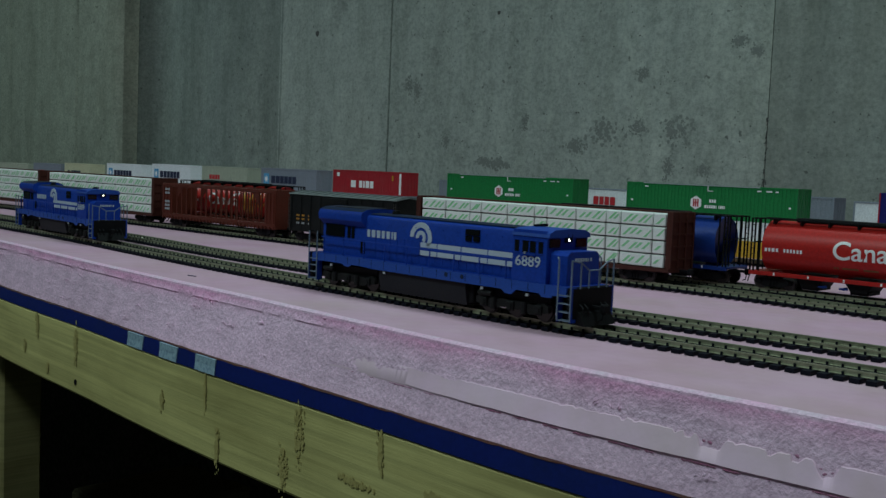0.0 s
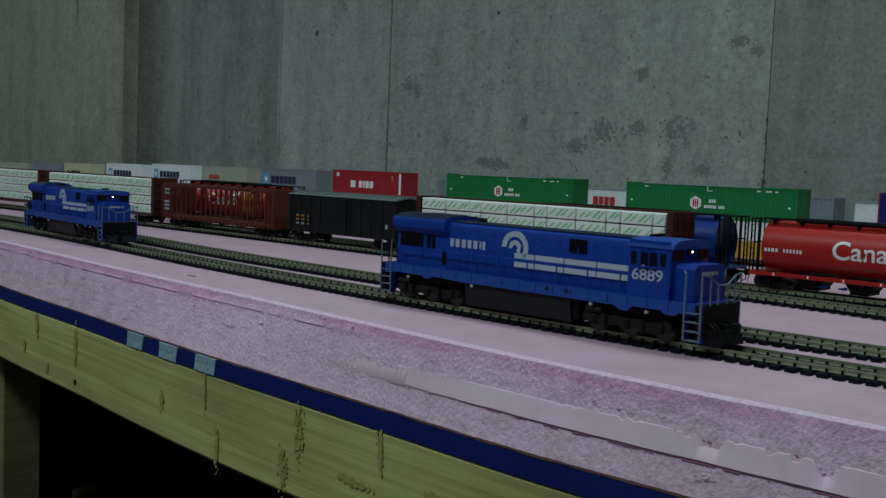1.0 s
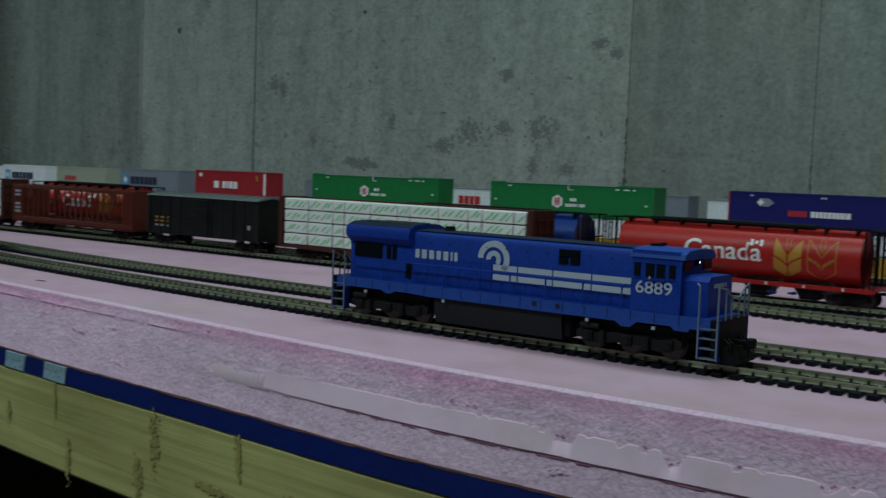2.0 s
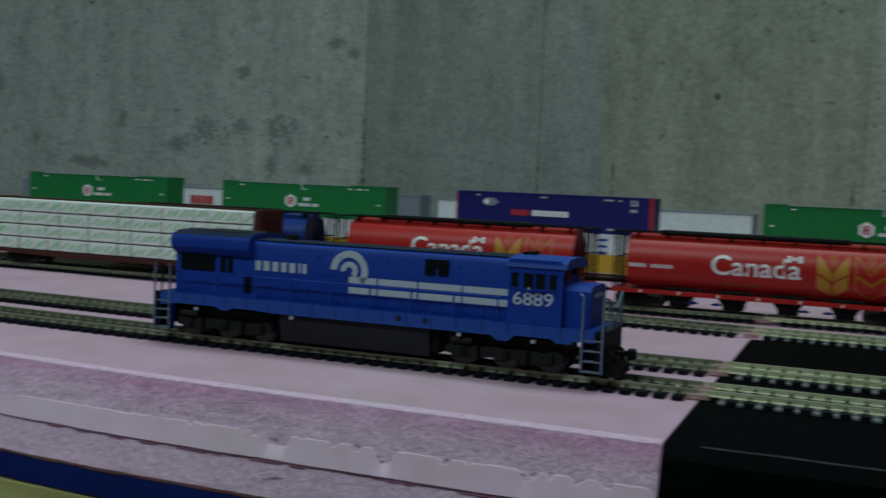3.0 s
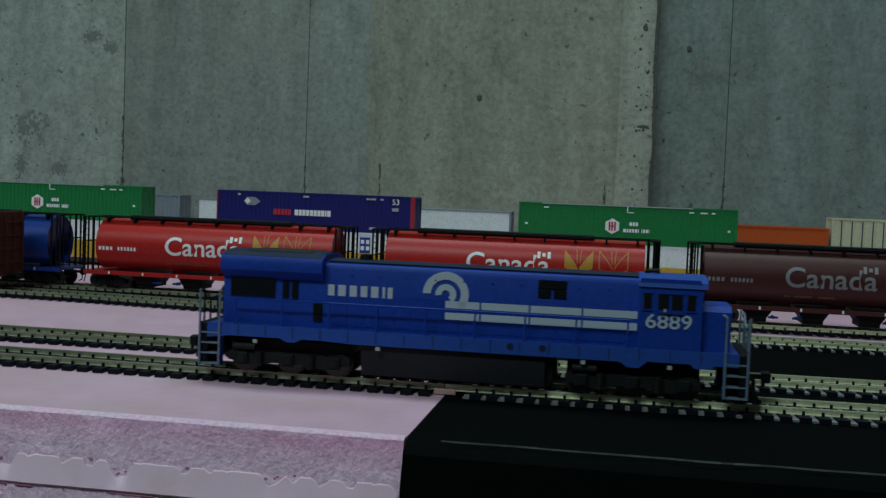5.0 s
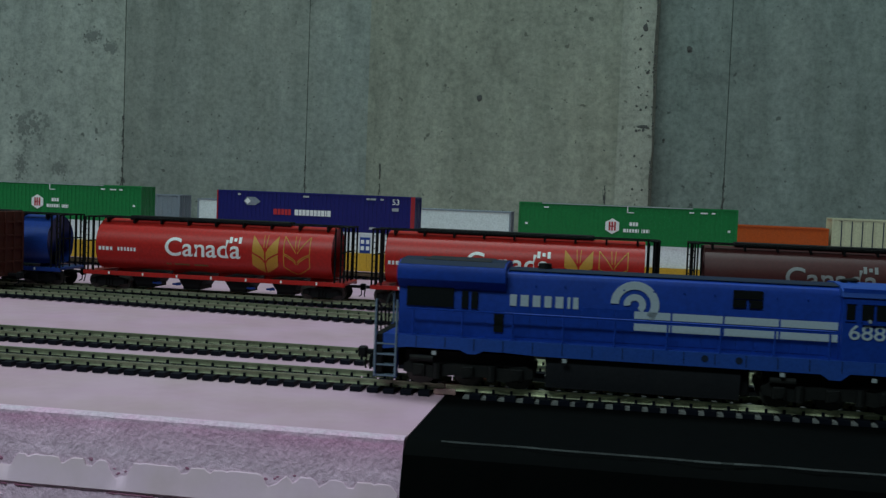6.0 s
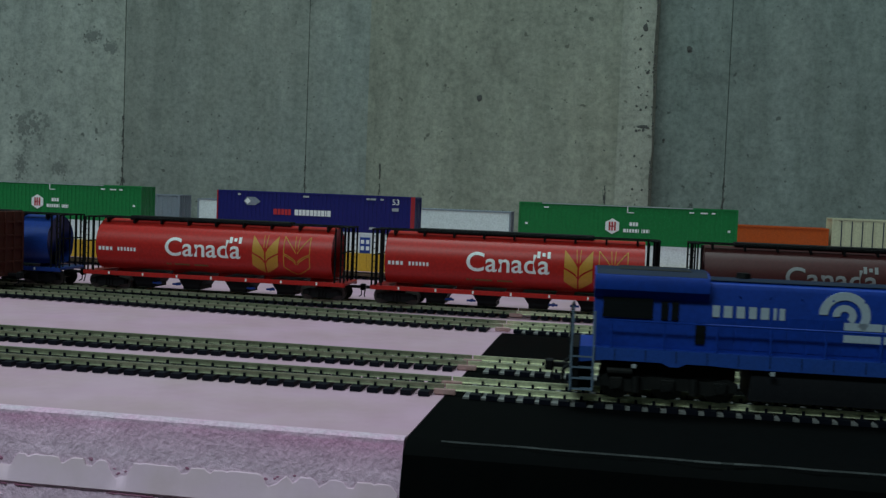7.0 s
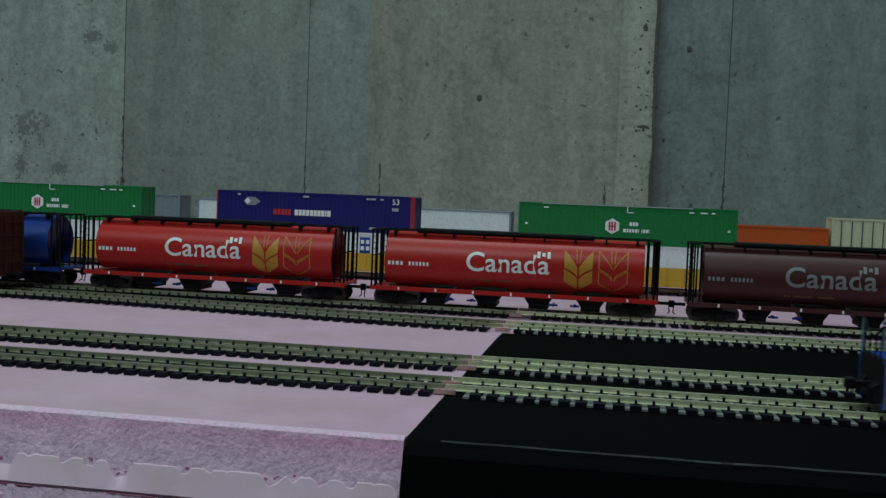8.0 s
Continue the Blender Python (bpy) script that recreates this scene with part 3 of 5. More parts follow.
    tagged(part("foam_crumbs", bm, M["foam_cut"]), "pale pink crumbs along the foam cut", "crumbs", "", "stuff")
    for x0, x1, y0, y1, dz in ((-2.6, 1.4, 0.604, 1.55, 0.0004), (-2.6, -0.75, 0.56, 0.604, 0.0002)):
        bm = bmesh.new()
        box(bm, x0, x1, y0, y1, -0.0365, -dz)
        tagged(part("foam_board", bm, M["foam"]), pink, "foam board", "", "structure")
    # black-painted section
    ob = sweep("black_foam_board", [(0.0045, 0.0), (0.2765, 0.0), (0.2765, -0.0365), (-0.008, -0.0365), (-0.0075, -0.02, 1), (-0.0035, -0.0042, 1), (0.0005, -0.0009, 1)], XJ + 0.0004, 1.4, 0.006, M["foam_black"], 0.0004, True, 7.0, foam_edge)
    tagged(ob, "black-painted foam board with a pale edge line", "foam board", "", "structure")
    # thin pale quads paint the highlight on the black foam's top edge
    bm = bmesh.new()
    for k in range(150):
        x = XJ + 0.012 + k * 0.004
        if noise.noise((x * 40, 0.3, 9)) > -0.62:
            w = 0.00012 + 0.0004 * abs(noise.noise((x * 90, 1, 1)))
            c = foam_edge(x) + 0.0006 + 0.0008 * noise.noise((x * 50, 6, 2))
            s = foam_edge(x + 0.0042) + 0.0006 + 0.0008 * noise.noise(((x + 0.0042) * 50, 6, 2))
            vs = [bm.verts.new(p) for p in ((x, c - w, 0.0), (x + 0.0042, s - w, 0.0), (x + 0.0042, s + w, 0.0005), (x, c + w, 0.0005))]
            bm.faces.new(vs)
    tagged(part("worn_edge", bm, M["edge_glint"]), "pale line painted as a highlight along the black foam edge", "wear", "", "stuff")
    ob = sweep("plywood_deck", [(0.003, -0.0371), (0.6, -0.0371), (0.6, -0.0462), (0.003, -0.0462)], -2.6, 1.4, 0.03, M["pine"], base=board_face)
    tagged(ob, "plywood deck under the foam", "deck", "", "structure")
    ob = sweep("blue_tape_strip", [(0.0012, -0.0369, 0.5), (0.0030, -0.0369), (0.0030, -0.0468), (-0.0004, -0.0468, 0.2), (0.0002, -0.042, 0.4)], -2.6, 1.4, 0.006, M["tape_blue"], 0.0009, True, 2.0, board_face)
    tagged(ob, "dark blue tape along the deck edge", "tape", "", "structure")
    # ragged dark brown strip paints the shadow gap between foam and tape
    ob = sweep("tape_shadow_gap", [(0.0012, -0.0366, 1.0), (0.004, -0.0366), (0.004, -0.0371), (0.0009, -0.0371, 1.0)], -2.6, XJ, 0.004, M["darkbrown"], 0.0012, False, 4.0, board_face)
    tagged(ob, "brown torn tape edge drawn as a dark shadow gap", "tape edge", "", "structure")
    for x in (-0.653, -0.605, -0.558):
        o2 = sweep("tape_label", [(-0.0003, -0.0374), (0.001, -0.0374), (0.001, -0.0467), (-0.0009, -0.0467), (-0.0003, -0.042)], x, x + 0.0235, 0.005, M["tape_pale"], base=board_face)
        tagged(o2, "faded pale blue label stuck on the tape", "label", "labels on the tape")
    ob = sweep("front_board", [(0.0012, -0.0470, 0.2), (0.038, -0.0465), (0.038, -0.0985), (0.0010, -0.0985, 0.2), (0.0, -0.0970, 0.2), (0.0, -0.0486, 0.2)], -2.6, 1.4, 0.02, M["pine"], 0.0006, False, 0.0, board_face)
    tagged(ob, "yellowish pine board along the bench front", "board", "", "structure")
    rk = random.Random(21)
    for px, z, w, h in ((-0.822, -0.056, 0.003, 0.009), (-0.745, -0.062, 0.003, 0.013), (-0.545, -0.060, 0.0010, 0.011), (-0.448, -0.064, 0.0045, 0.014), (-0.462, -0.086, 0.0040, 0.010), (-0.53, -0.088, 0.0022, 0.011),
                        (-0.60, -0.074, 0.0018, 0.005), (-0.85, -0.078, 0.0025, 0.005), (-0.80, -0.088, 0.0025, 0.003), (-0.38, -0.058, 0.002, 0.009), (-0.34, -0.07, 0.006, 0.002), (-0.40, -0.0775, 0.012, 0.0012)):
        bm = bmesh.new()
        for k in range(110):
            dx, dz = rk.gauss(0, w * 0.5), rk.gauss(0, h * 0.5)
            r = rk.uniform(0.0004, 0.0013)
            n = rk.randint(4, 7)
            bm.faces.new([bm.verts.new((dx + r * rk.uniform(0.5, 1.1) * math.cos(6.283 * i / n), -0.0004 - k * 0.000004, dz + 1.8 * r * rk.uniform(0.5, 1.1) * math.sin(6.283 * i / n))) for i in range(n)])
        ob = part("wood_knot", bm, M["knot"])
        ob.matrix_basis = pose(px, board_face(px), z, 0, 0, math.degrees(math.atan((board_face(px + 0.005) - board_face(px - 0.005)) / 0.01)))
        tagged(ob, "rough brown knot in the pine board", "knot", "", "stuff")
    bm = bmesh.new()
    tube(bm, (0, -0.0006, 0), (0, 0.001, 0), 0.0022, 10)
    ob = part("nail_hole", bm, M["black"])
    ob.matrix_basis = pose(-0.745, board_face(-0.745), -0.0895, 0, 0, slope1(-0.745))
    tagged(ob, "dark round hole in the pine board", "hole")
    for x0, x1, y0 in ((-1.10, -1.005, 0.43), (0.5, 0.589, 0.41)):
        bm = bmesh.new()
        box(bm, x0, x1, y0, y0 + 0.04, -0.95, -0.099, 0.002)
        tagged(part("bench_leg", bm, M["pine_shaded"]), "pine post leg of the bench, coloured dark for shade", "leg", "bench legs", "structure")
    # brace takes a dark brown in place of the shade under the bench
    bm = bmesh.new()
    box(bm, -1.6, 0.5, 0.90, 0.938, -0.26, -0.19, 0.002)
    tagged(part("bench_brace", bm, M["darkbrown"]), "wooden brace under the bench, coloured dark for shade", "brace", "", "structure")
    bm = bmesh.new()
    box(bm, -1.115, -0.99, 0.56, 0.72, -0.95, -0.298, 0.004)
    tagged(part("storage_box", bm, M["card"]), "brown cardboard box standing under the bench", "box")
    # made-up dark panel, hides the lit wall so the space below stays dark
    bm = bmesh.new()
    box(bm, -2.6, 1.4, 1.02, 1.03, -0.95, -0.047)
    tagged(part("bench_back_panel", bm, M["darkpanel"]), "added dark panel that keeps the space under the bench dark", "panel", "", "structure")
    # small marks on the foam: a splinter, a pen line, pink rail joiner wires
    for x, y, ln, mat, lab, nm in ((-0.6345, 0.390, 0.008, "ink", "dark splinter lying on the pink foam", "splinter"),):
        bm = bmesh.new()
        box(bm, -ln / 2, ln / 2, -0.0004, 0.0004, 0, 0.0005, 0.0001)
        ob = part(nm, bm, M[mat])
        ob.matrix_basis = pose(x, y, 0.0, 0, 0, 8)
        tagged(ob, lab, "mark")


M["darkpanel"] = paint("dark_panel_fill", (0.02, 0.017, 0.013), 0.8, 0.3, 0, 0.1)
M["joiner"] = paint("pinkish_rail_joiner", (0.50, 0.30, 0.28), 0.25, 0.5, 0, 0.5, (0.25, 0.08, 0.06), 300)
M["roadbed"] = paint("pale_roadbed", (0.22, 0.215, 0.21), 0.8, 0.5, 0, 0.2, (0.16, 0.15, 0.15), 120)
M["edge_glint"] = paint("foam_edge_highlight", (0.04, 0.044, 0.044), 0.7, 0.8, 0, 0.3, (0.01, 0.01, 0.012), 140)
bench()

# ---------- track ----------
PITCH = 0.0069


def tie_mesh():
    bm = bmesh.new()
    vs = box(bm, -0.0022, 0.0022, -0.0152, 0.0152, 0.0, 0.0019)
    for y in (-0.00885, 0.00885):
        for d in (-0.0012, 0.0012):
            box(bm, -0.0005, 0.0005, y + d - 0.0003, y + d + 0.0003, 0.0019, 0.0034)
    me = bpy.data.meshes.new("tie")
    bm.to_mesh(me)
    bm.free()
    me.materials.append(M["tie"])
    return me


TIE = tie_mesh()


def track(label, x0, x1, centre, pieces=True, z=0.0002, step=0.02, joint=False):
    th = thing("railway_track", label, "track", "model railway tracks")
    def heading(x):
        return math.atan((centre(x + 0.002) - centre(x - 0.002)) / 0.004)
    prof = [(-0.0004, 0.0044), (-0.0004, 0.0037), (-0.0002, 0.0035), (-0.0002, 0.0024), (-0.0009, 0.0021), (-0.0009, 0.0019),
            (0.0009, 0.0019), (0.0009, 0.0021), (0.0002, 0.0024), (0.0002, 0.0035), (0.0004, 0.0037), (0.0004, 0.0044)]
    spans = ((x0, XJ - 0.0003, "rail", "dull yellowish nickel silver rail"), (XJ + 0.0003, x1, "rail_pale", "paler yellowish nickel silver rail")) if joint else ((x0, x1, "rail", "dull yellowish nickel silver rail"),)
    for xa, xb, mat, lab in spans:
        for side in (-1, 1):
            bm = bmesh.new()
            rings = []
            n = max(2, int((xb - xa) / step))
            for k in range(n + 1):
                x = xa + (xb - xa) * k / n
                h = heading(x)
                rings.append([bm.verts.new((x - math.sin(h) * (side * 0.00885 + p), centre(x) + math.cos(h) * (side * 0.00885 + p), z + q)) for p, q in prof])
            for a, b in zip(rings, rings[1:]):
                for i in range(12):
                    bm.faces.new((a[i], b[i], b[(i + 1) % 12], a[(i + 1) % 12]))
            bm.faces.new(rings[0])
            bm.faces.new(rings[-1][::-1])
            bmesh.ops.recalc_face_normals(bm, faces=bm.faces)
            part("rail", bm, M[mat], th, lab)
    if joint:
        for side in (-1, 1):
            bm = bmesh.new()
            yj = centre(XJ) + side * 0.00885
            box(bm, XJ - 0.0045, XJ + 0.0045, yj - 0.0011, yj + 0.0011, z, z + 0.0026, 0.0004)
            part("rail_joiner", bm, M["joiner"], th, "pinkish clear rail joiner")
    n = int((x1 - x0) / PITCH)
    if pieces:
        for k in range(n):
            x = x0 + (k + 0.5) * PITCH
            if joint and XJ - 0.005 < x < XJ + 0.006:
                continue
            o = new("tie", TIE)
            o.matrix_basis = pose(x + random.uniform(-1, 1) * 0.0002, centre(x), z, 0, 0, math.degrees(heading(x)) + random.uniform(-1, 1))
            o.parent = th
    else:
        bm = bmesh.new()
        for k in range(n):
            x = x0 + (k + 0.5) * PITCH
            box(bm, x - 0.0015, x + 0.0015, centre(x) - 0.015, centre(x) + 0.015, z, z + 0.0019)
        tagged(part("tie_row", bm, M["tie"], th), kind="stuff")
    return th


def line2(x):
    return line1(x) + 0.0605 - 0.009 * ease(-x, 0.4, 0.8)


def line3(x):
    return 0.650 - 0.0265 * ease(x, -0.42, -0.05)



for ln, nm in ((line1, "front"), (line2, "second"), (line3, "middle")):
    ob = sweep("roadbed_strip", [(-0.0146, 0.0002), (0.0146, 0.0002), (0.0146, 0.0010), (-0.0146, 0.0010)], XJ + 0.008, 0.36, 0.02, M["roadbed"], base=ln)
    tagged(ob, "pale roadbed strip under the " + nm + " track", "roadbed", "", "structure")

# ---------- rolling stock: shared pieces ----------


def wheelset(parent, x, r, name="wheelset", gauge=0.0082, mat=None):
    bm = bmesh.new()
    for s in (-1, 1):
        tube(bm, (x, s * gauge, r), (x, s * (gauge + 0.0016), r), r, 16)
        tube(bm, (x, s * (gauge - 0.0004), r), (x, s * gauge, r), r * 1.12, 16)
    tube(bm, (x, -gauge, r), (x, gauge, r), 0.0011, 8)
    return part(name, bm, mat or M["steel"], parent, "", True)


def freight_truck(parent, x):
    """Two-axle truck with cast side frames."""
    for s in (-1, 1):
        bm = bmesh.new()
        y0, y1 = sorted((s * 0.0104, s * 0.0122))
        extrude(bm, [(x - 0.0135, 0.0036), (x - 0.0135, 0.0066), (x - 0.009, 0.0078), (x + 0.009, 0.0078), (x + 0.0135, 0.0066), (x + 0.0135, 0.0036), (x + 0.0105, 0.0036),
                     (x + 0.0065, 0.0018), (x - 0.0065, 0.0018), (x - 0.0105, 0.0036)], "y", y0, y1)
        for d in (-0.0105, 0.0105):
            tube(bm, (x + d, s * 0.0118, 0.0052), (x + d, s * 0.0132, 0.0052), 0.0017, 10)
        for d in (-0.0022, 0.0, 0.0022):
            tube(bm, (x + d, s * 0.0126, 0.0024), (x + d, s * 0.0126, 0.0062), 0.0008, 6)
        part("truck_side_frame", bm, M["black"], parent)
    for d in (-0.0105, 0.0105):
        wheelset(parent, x + d, 0.0052)


def coupler(parent, x, s, z=0.0095):
    bm = bmesh.new()
    box(bm, min(x, x + s * 0.008), max(x, x + s * 0.008), -0.0012, 0.0012, z - 0.001, z + 0.001, 0.0003)
    box(bm, min(x + s * 0.007, x + s * 0.0105), max(x + s * 0.007, x + s * 0.0105), -0.0024, 0.0016, z - 0.0022, z + 0.0022, 0.0006)
    rod(bm, [(x + s * 0.0075, 0.0005, z - 0.002), (x + s * 0.0078, -0.0006, z - 0.0055), (x + s * 0.0068, -0.003, z - 0.0062)], 0.0004)
    part("coupler", bm, M["black"], parent)


def bars(parent, text_widths, x, y, z, h, gap, mat, name="marking"):
    """Unlettered marking: one plain bar for each character width."""
    for w in text_widths:
        if w > 0:
            bm = bmesh.new()
            box(bm, x, x + w, y - 0.00008, y + 0.0002, z, z + h)
            part(name, bm, mat, parent)
        x += abs(w) + gap


def quad_shape(parent, pts, y, mat, name="emblem", depth=0.00012):
    bm = bmesh.new()
    extrude(bm, pts, "y", y - depth, y + 0.0002)
    return part(name, bm, mat, parent)


def hopper_profile():
    """Cross-section of a cylindrical covered hopper, (y, z) above the rail."""
    pts = []
    for a in range(-60, 241, 6):
        t = radians(a)
        pts.append((0.0181 * math.cos(t), 0.0305 + 0.0185 * math.sin(t)))
    return pts


def cylindrical_hopper(body, sill, marks, emblem, full=True, word_x=-0.0335, wheat_x=0.0385):
    th = thing("covered_hopper_car", "", "hopper car", "covered hopper cars")
    L = 0.0855
    bm = bmesh.new()
    prof = hopper_profile()
    rings = []
    for x, k, dz in ((-L, 0.0, 0), (-L + 0.0006, 1, 0), (L - 0.0006, 1, 0), (L, 0, 0)):
        if k:
            rings.append([bm.verts.new((x, y, z)) for y, z in prof])
    n = len(prof)
    for i in range(n):
        bm.faces.new((rings[0][i], rings[1][i], rings[1][(i + 1) % n], rings[0][(i + 1) % n]))
    # sloped ends, drawn in at the foot
    for ring, s in ((rings[0], -1), (rings[1], 1)):
        inner = [bm.verts.new((s * (L - 0.0015 - 0.020 * max(0, (0.036 - z) / 0.03)), y * 0.97, z)) for y, z in prof]
        for i in range(n):
            bm.faces.new((ring[i], inner[i], inner[(i + 1) % n], ring[(i + 1) % n]))
        bm.faces.new(inner)
    bmesh.ops.recalc_face_normals(bm, faces=bm.faces)
    part("body", bm, body, th, "", True)
    for s in (-1, 1):
        bm = bmesh.new()
        y0, y1 = sorted((s * 0.0152, s * 0.0170))
        box(bm, -0.0945, 0.0945, y0, y1, 0.0098, 0.0128, 0.0003)
        part("side_sill", bm, sill, th)
        for k in range(7):
            x = -0.075 + k * 0.025
            bm = bmesh.new()
            box(bm, x - 0.0006, x + 0.0006, min(s * 0.0170, s * 0.0173), max(s * 0.0170, s * 0.0173), 0.0104, 0.0124)
            part("reflector_strip", bm, M["white"], th)
        # end platform
        bm = bmesh.new()
        box(bm, min(s * 0.083, s * 0.0945), max(s * 0.083, s * 0.0945), -0.0165, 0.0165, 0.0108, 0.0126, 0.0003)
        part("end_platform", bm, sill, th)
        # ladders and end posts
        for y in (-0.0165, 0.0165):
            bm = bmesh.new()
            for dx in (0.0872, 0.0912, 0.0937):
                rod(bm, [(s * dx, y, 0.0126), (s * dx, y, 0.0495)], 0.00065)
            for z in np.arange(0.016, 0.048, 0.0042):
                rod(bm, [(s * 0.0912, y, z), (s * 0.0937, y, z)], 0.00025)
            part("ladder", bm, M["black"], th, "black end ladder")
        for pts in [[(s * 0.092, y, 0.0126), (s * 0.092, y, 0.0495)] for y in (-0.009, 0.0, 0.009)] + [[(s * 0.092, -0.016, 0.033), (s * 0.092, 0.016, 0.033)]]:
            bm = bmesh.new()
            rod(bm, pts, 0.0005)
            part("end_brace", bm, M["black"], th)
        freight_truck(th, s * 0.0775)
        coupler(th, s * 0.0945, s)
    # roof walk and hatches
    bm = bmesh.new()
    box(bm, -0.0945, 0.0945, -0.0115, -0.0075, 0.0497, 0.0505)
    box(bm, -0.0945, 0.0945, 0.0075, 0.0115, 0.0497, 0.0505)
    box(bm, -0.0945, -0.088, -0.0165, 0.0165, 0.0495, 0.0503)
    box(bm, 0.088, 0.0945, -0.0165, 0.0165, 0.0495, 0.0503)
    for k in range(9):
        x = -0.08 + k * 0.02
        box(bm, x - 0.0006, x + 0.0006, -0.0115, 0.0115, 0.0465, 0.0498)
    part("roof_walk", bm, M["black"], th, "black roof walkway")
    bm = bmesh.new()
    box(bm, -0.066, 0.052, -0.0055, 0.0055, 0.0485, 0.0516, 0.0006)
    part("hatch_cover", bm, M["black"], th, "long black roof hatch")
    # discharge bays
    for x in (-0.0510, -0.0165, 0.0175, 0.0515):
        bm = bmesh.new()
        extrude(bm, [(x - 0.0112, 0.0125), (x + 0.0112, 0.0125), (x + 0.0056, 0.0042), (x - 0.0056, 0.0042)], "y", -0.0125, 0.0125)
        box(bm, x - 0.0062, x + 0.0062, -0.0105, 0.0105, 0.0022, 0.0044)
        part("discharge_bay", bm, M["black"], th)
    for x in (-0.0410, -0.0265, 0.0275, 0.0415):
        bm = bmesh.new()
        tube(bm, (x, -0.013, 0.0055), (x, -0.008, 0.0055), 0.0011, 8)
        rod(bm, [(x - 0.003, -0.013, 0.0055), (x + 0.003, -0.013, 0.0055)], 0.0007)
        part("gate_crank", bm, M["blue_car"], th, "dark crank of the discharge gate")
    if full:
        yf = -0.0184
        word = letters("Canada", 0.0176, marks, th, word_x, yf + 0.0005, 0.0258, "word_lettering", 0.0545, bold=0.0002)
        # small flag over the last letter
        fl = bmesh.new()
        for a, b in ((0.0462, 0.0482), (0.0528, 0.0548)):
            box(fl, word_x + a, word_x + b, yf - 0.0001, yf + 0.0006, 0.0360, 0.0402)
        box(fl, word_x + 0.0495, word_x + 0.0515, yf - 0.0001, yf + 0.0006, 0.0372, 0.0394)
        part("flag_mark", fl, marks, th)
        bars(th, [0.0017, 0.0015, 0.0021, 0.0017, -0.002, 0.0013, 0.0014, 0.0014, 0.0014, 0.0014, 0.0014], -0.0825, yf + 0.0003, 0.0272, 0.0025, 0.0010, marks, "reporting_mark")
        bars(th, [0.0016, 0.0013, -0.001, 0.011, -0.002, 0.010], word_x, yf + 0.0011, 0.0190, 0.0012, 0.0007, M["dullgold"], "small_print")
        for cx, solid in ((wheat_x, True), (wheat_x + 0.0222, False)):
            for half in (-1, 1):
                for base, rise, low, stem, tip, bend in ((0.0168, 0.0050, 1.3, 0.0066, 0.0064, 0.65), (0.0250, 0.0058, 0.65, 0.0060, 0.0112, 0.85)):
                    bm = bmesh.new()
                    span = [(k / 8, base + rise * (k / 8) ** low, base + stem + tip * (k / 8) ** bend) for k in range(9)]
                    if solid:
                        rows = [[bm.verts.new((cx + half * (0.0005 + 0.0086 * k), yf, lo + (hi - lo) * i / 9)) for i in range(10)] for k, lo, hi in span]
                        for p, q in zip(rows, rows[1:]):
                            for i in range(9):
                                bm.faces.new((p[i], q[i], q[i + 1], p[i + 1]))
                    else:
                        loop = [(k, lo) for k, lo, hi in span] + [(1.0, span[-1][1] + (span[-1][2] - span[-1][1]) * i / 8) for i in range(1, 8)] + [(k, hi) for k, lo, hi in span[::-1]]
                        rod(bm, [(cx + half * (0.0005 + 0.0086 * k), yf, z) for k, z in loop], 0.0003, 4)
                    part("wheat_leaf", bm, emblem, th)
            for d in (-0.0009, 0.0009):
                bm = bmesh.new()
                ends = [[bm.verts.new((cx + d * (1 + 0.1 * i) + e, yf, 0.034 + 0.0014 * i)) for e in (-0.00025, 0.00025)] for i in range(7)]
                for p, q in zip(ends, ends[1:]):
                    bm.faces.new((p[0], p[1], q[1], q[0]))
                part("wheat_stalk", bm, emblem, th)
        # lay all marks on the curved side
        for o in th.children:
            if o.name.split(".")[0] in ("word_lettering", "flag_mark", "reporting_mark", "small_print", "wheat_leaf", "wheat_stalk"):
                o.data.transform(o.matrix_basis)
                o.matrix_basis = Matrix()
                ys = [v.co.y for v in o.data.vertices]
                mid = (min(ys) + max(ys)) / 2
                for v in o.data.vertices:
                    q = max(-0.98, min(0.98, (v.co.z - 0.0305) / 0.0185))
                    lift = 0.0003 if v.co.y <= mid else 0.0
                    v.co.y = -0.0181 * math.sqrt(1 - q * q) - lift
    return th


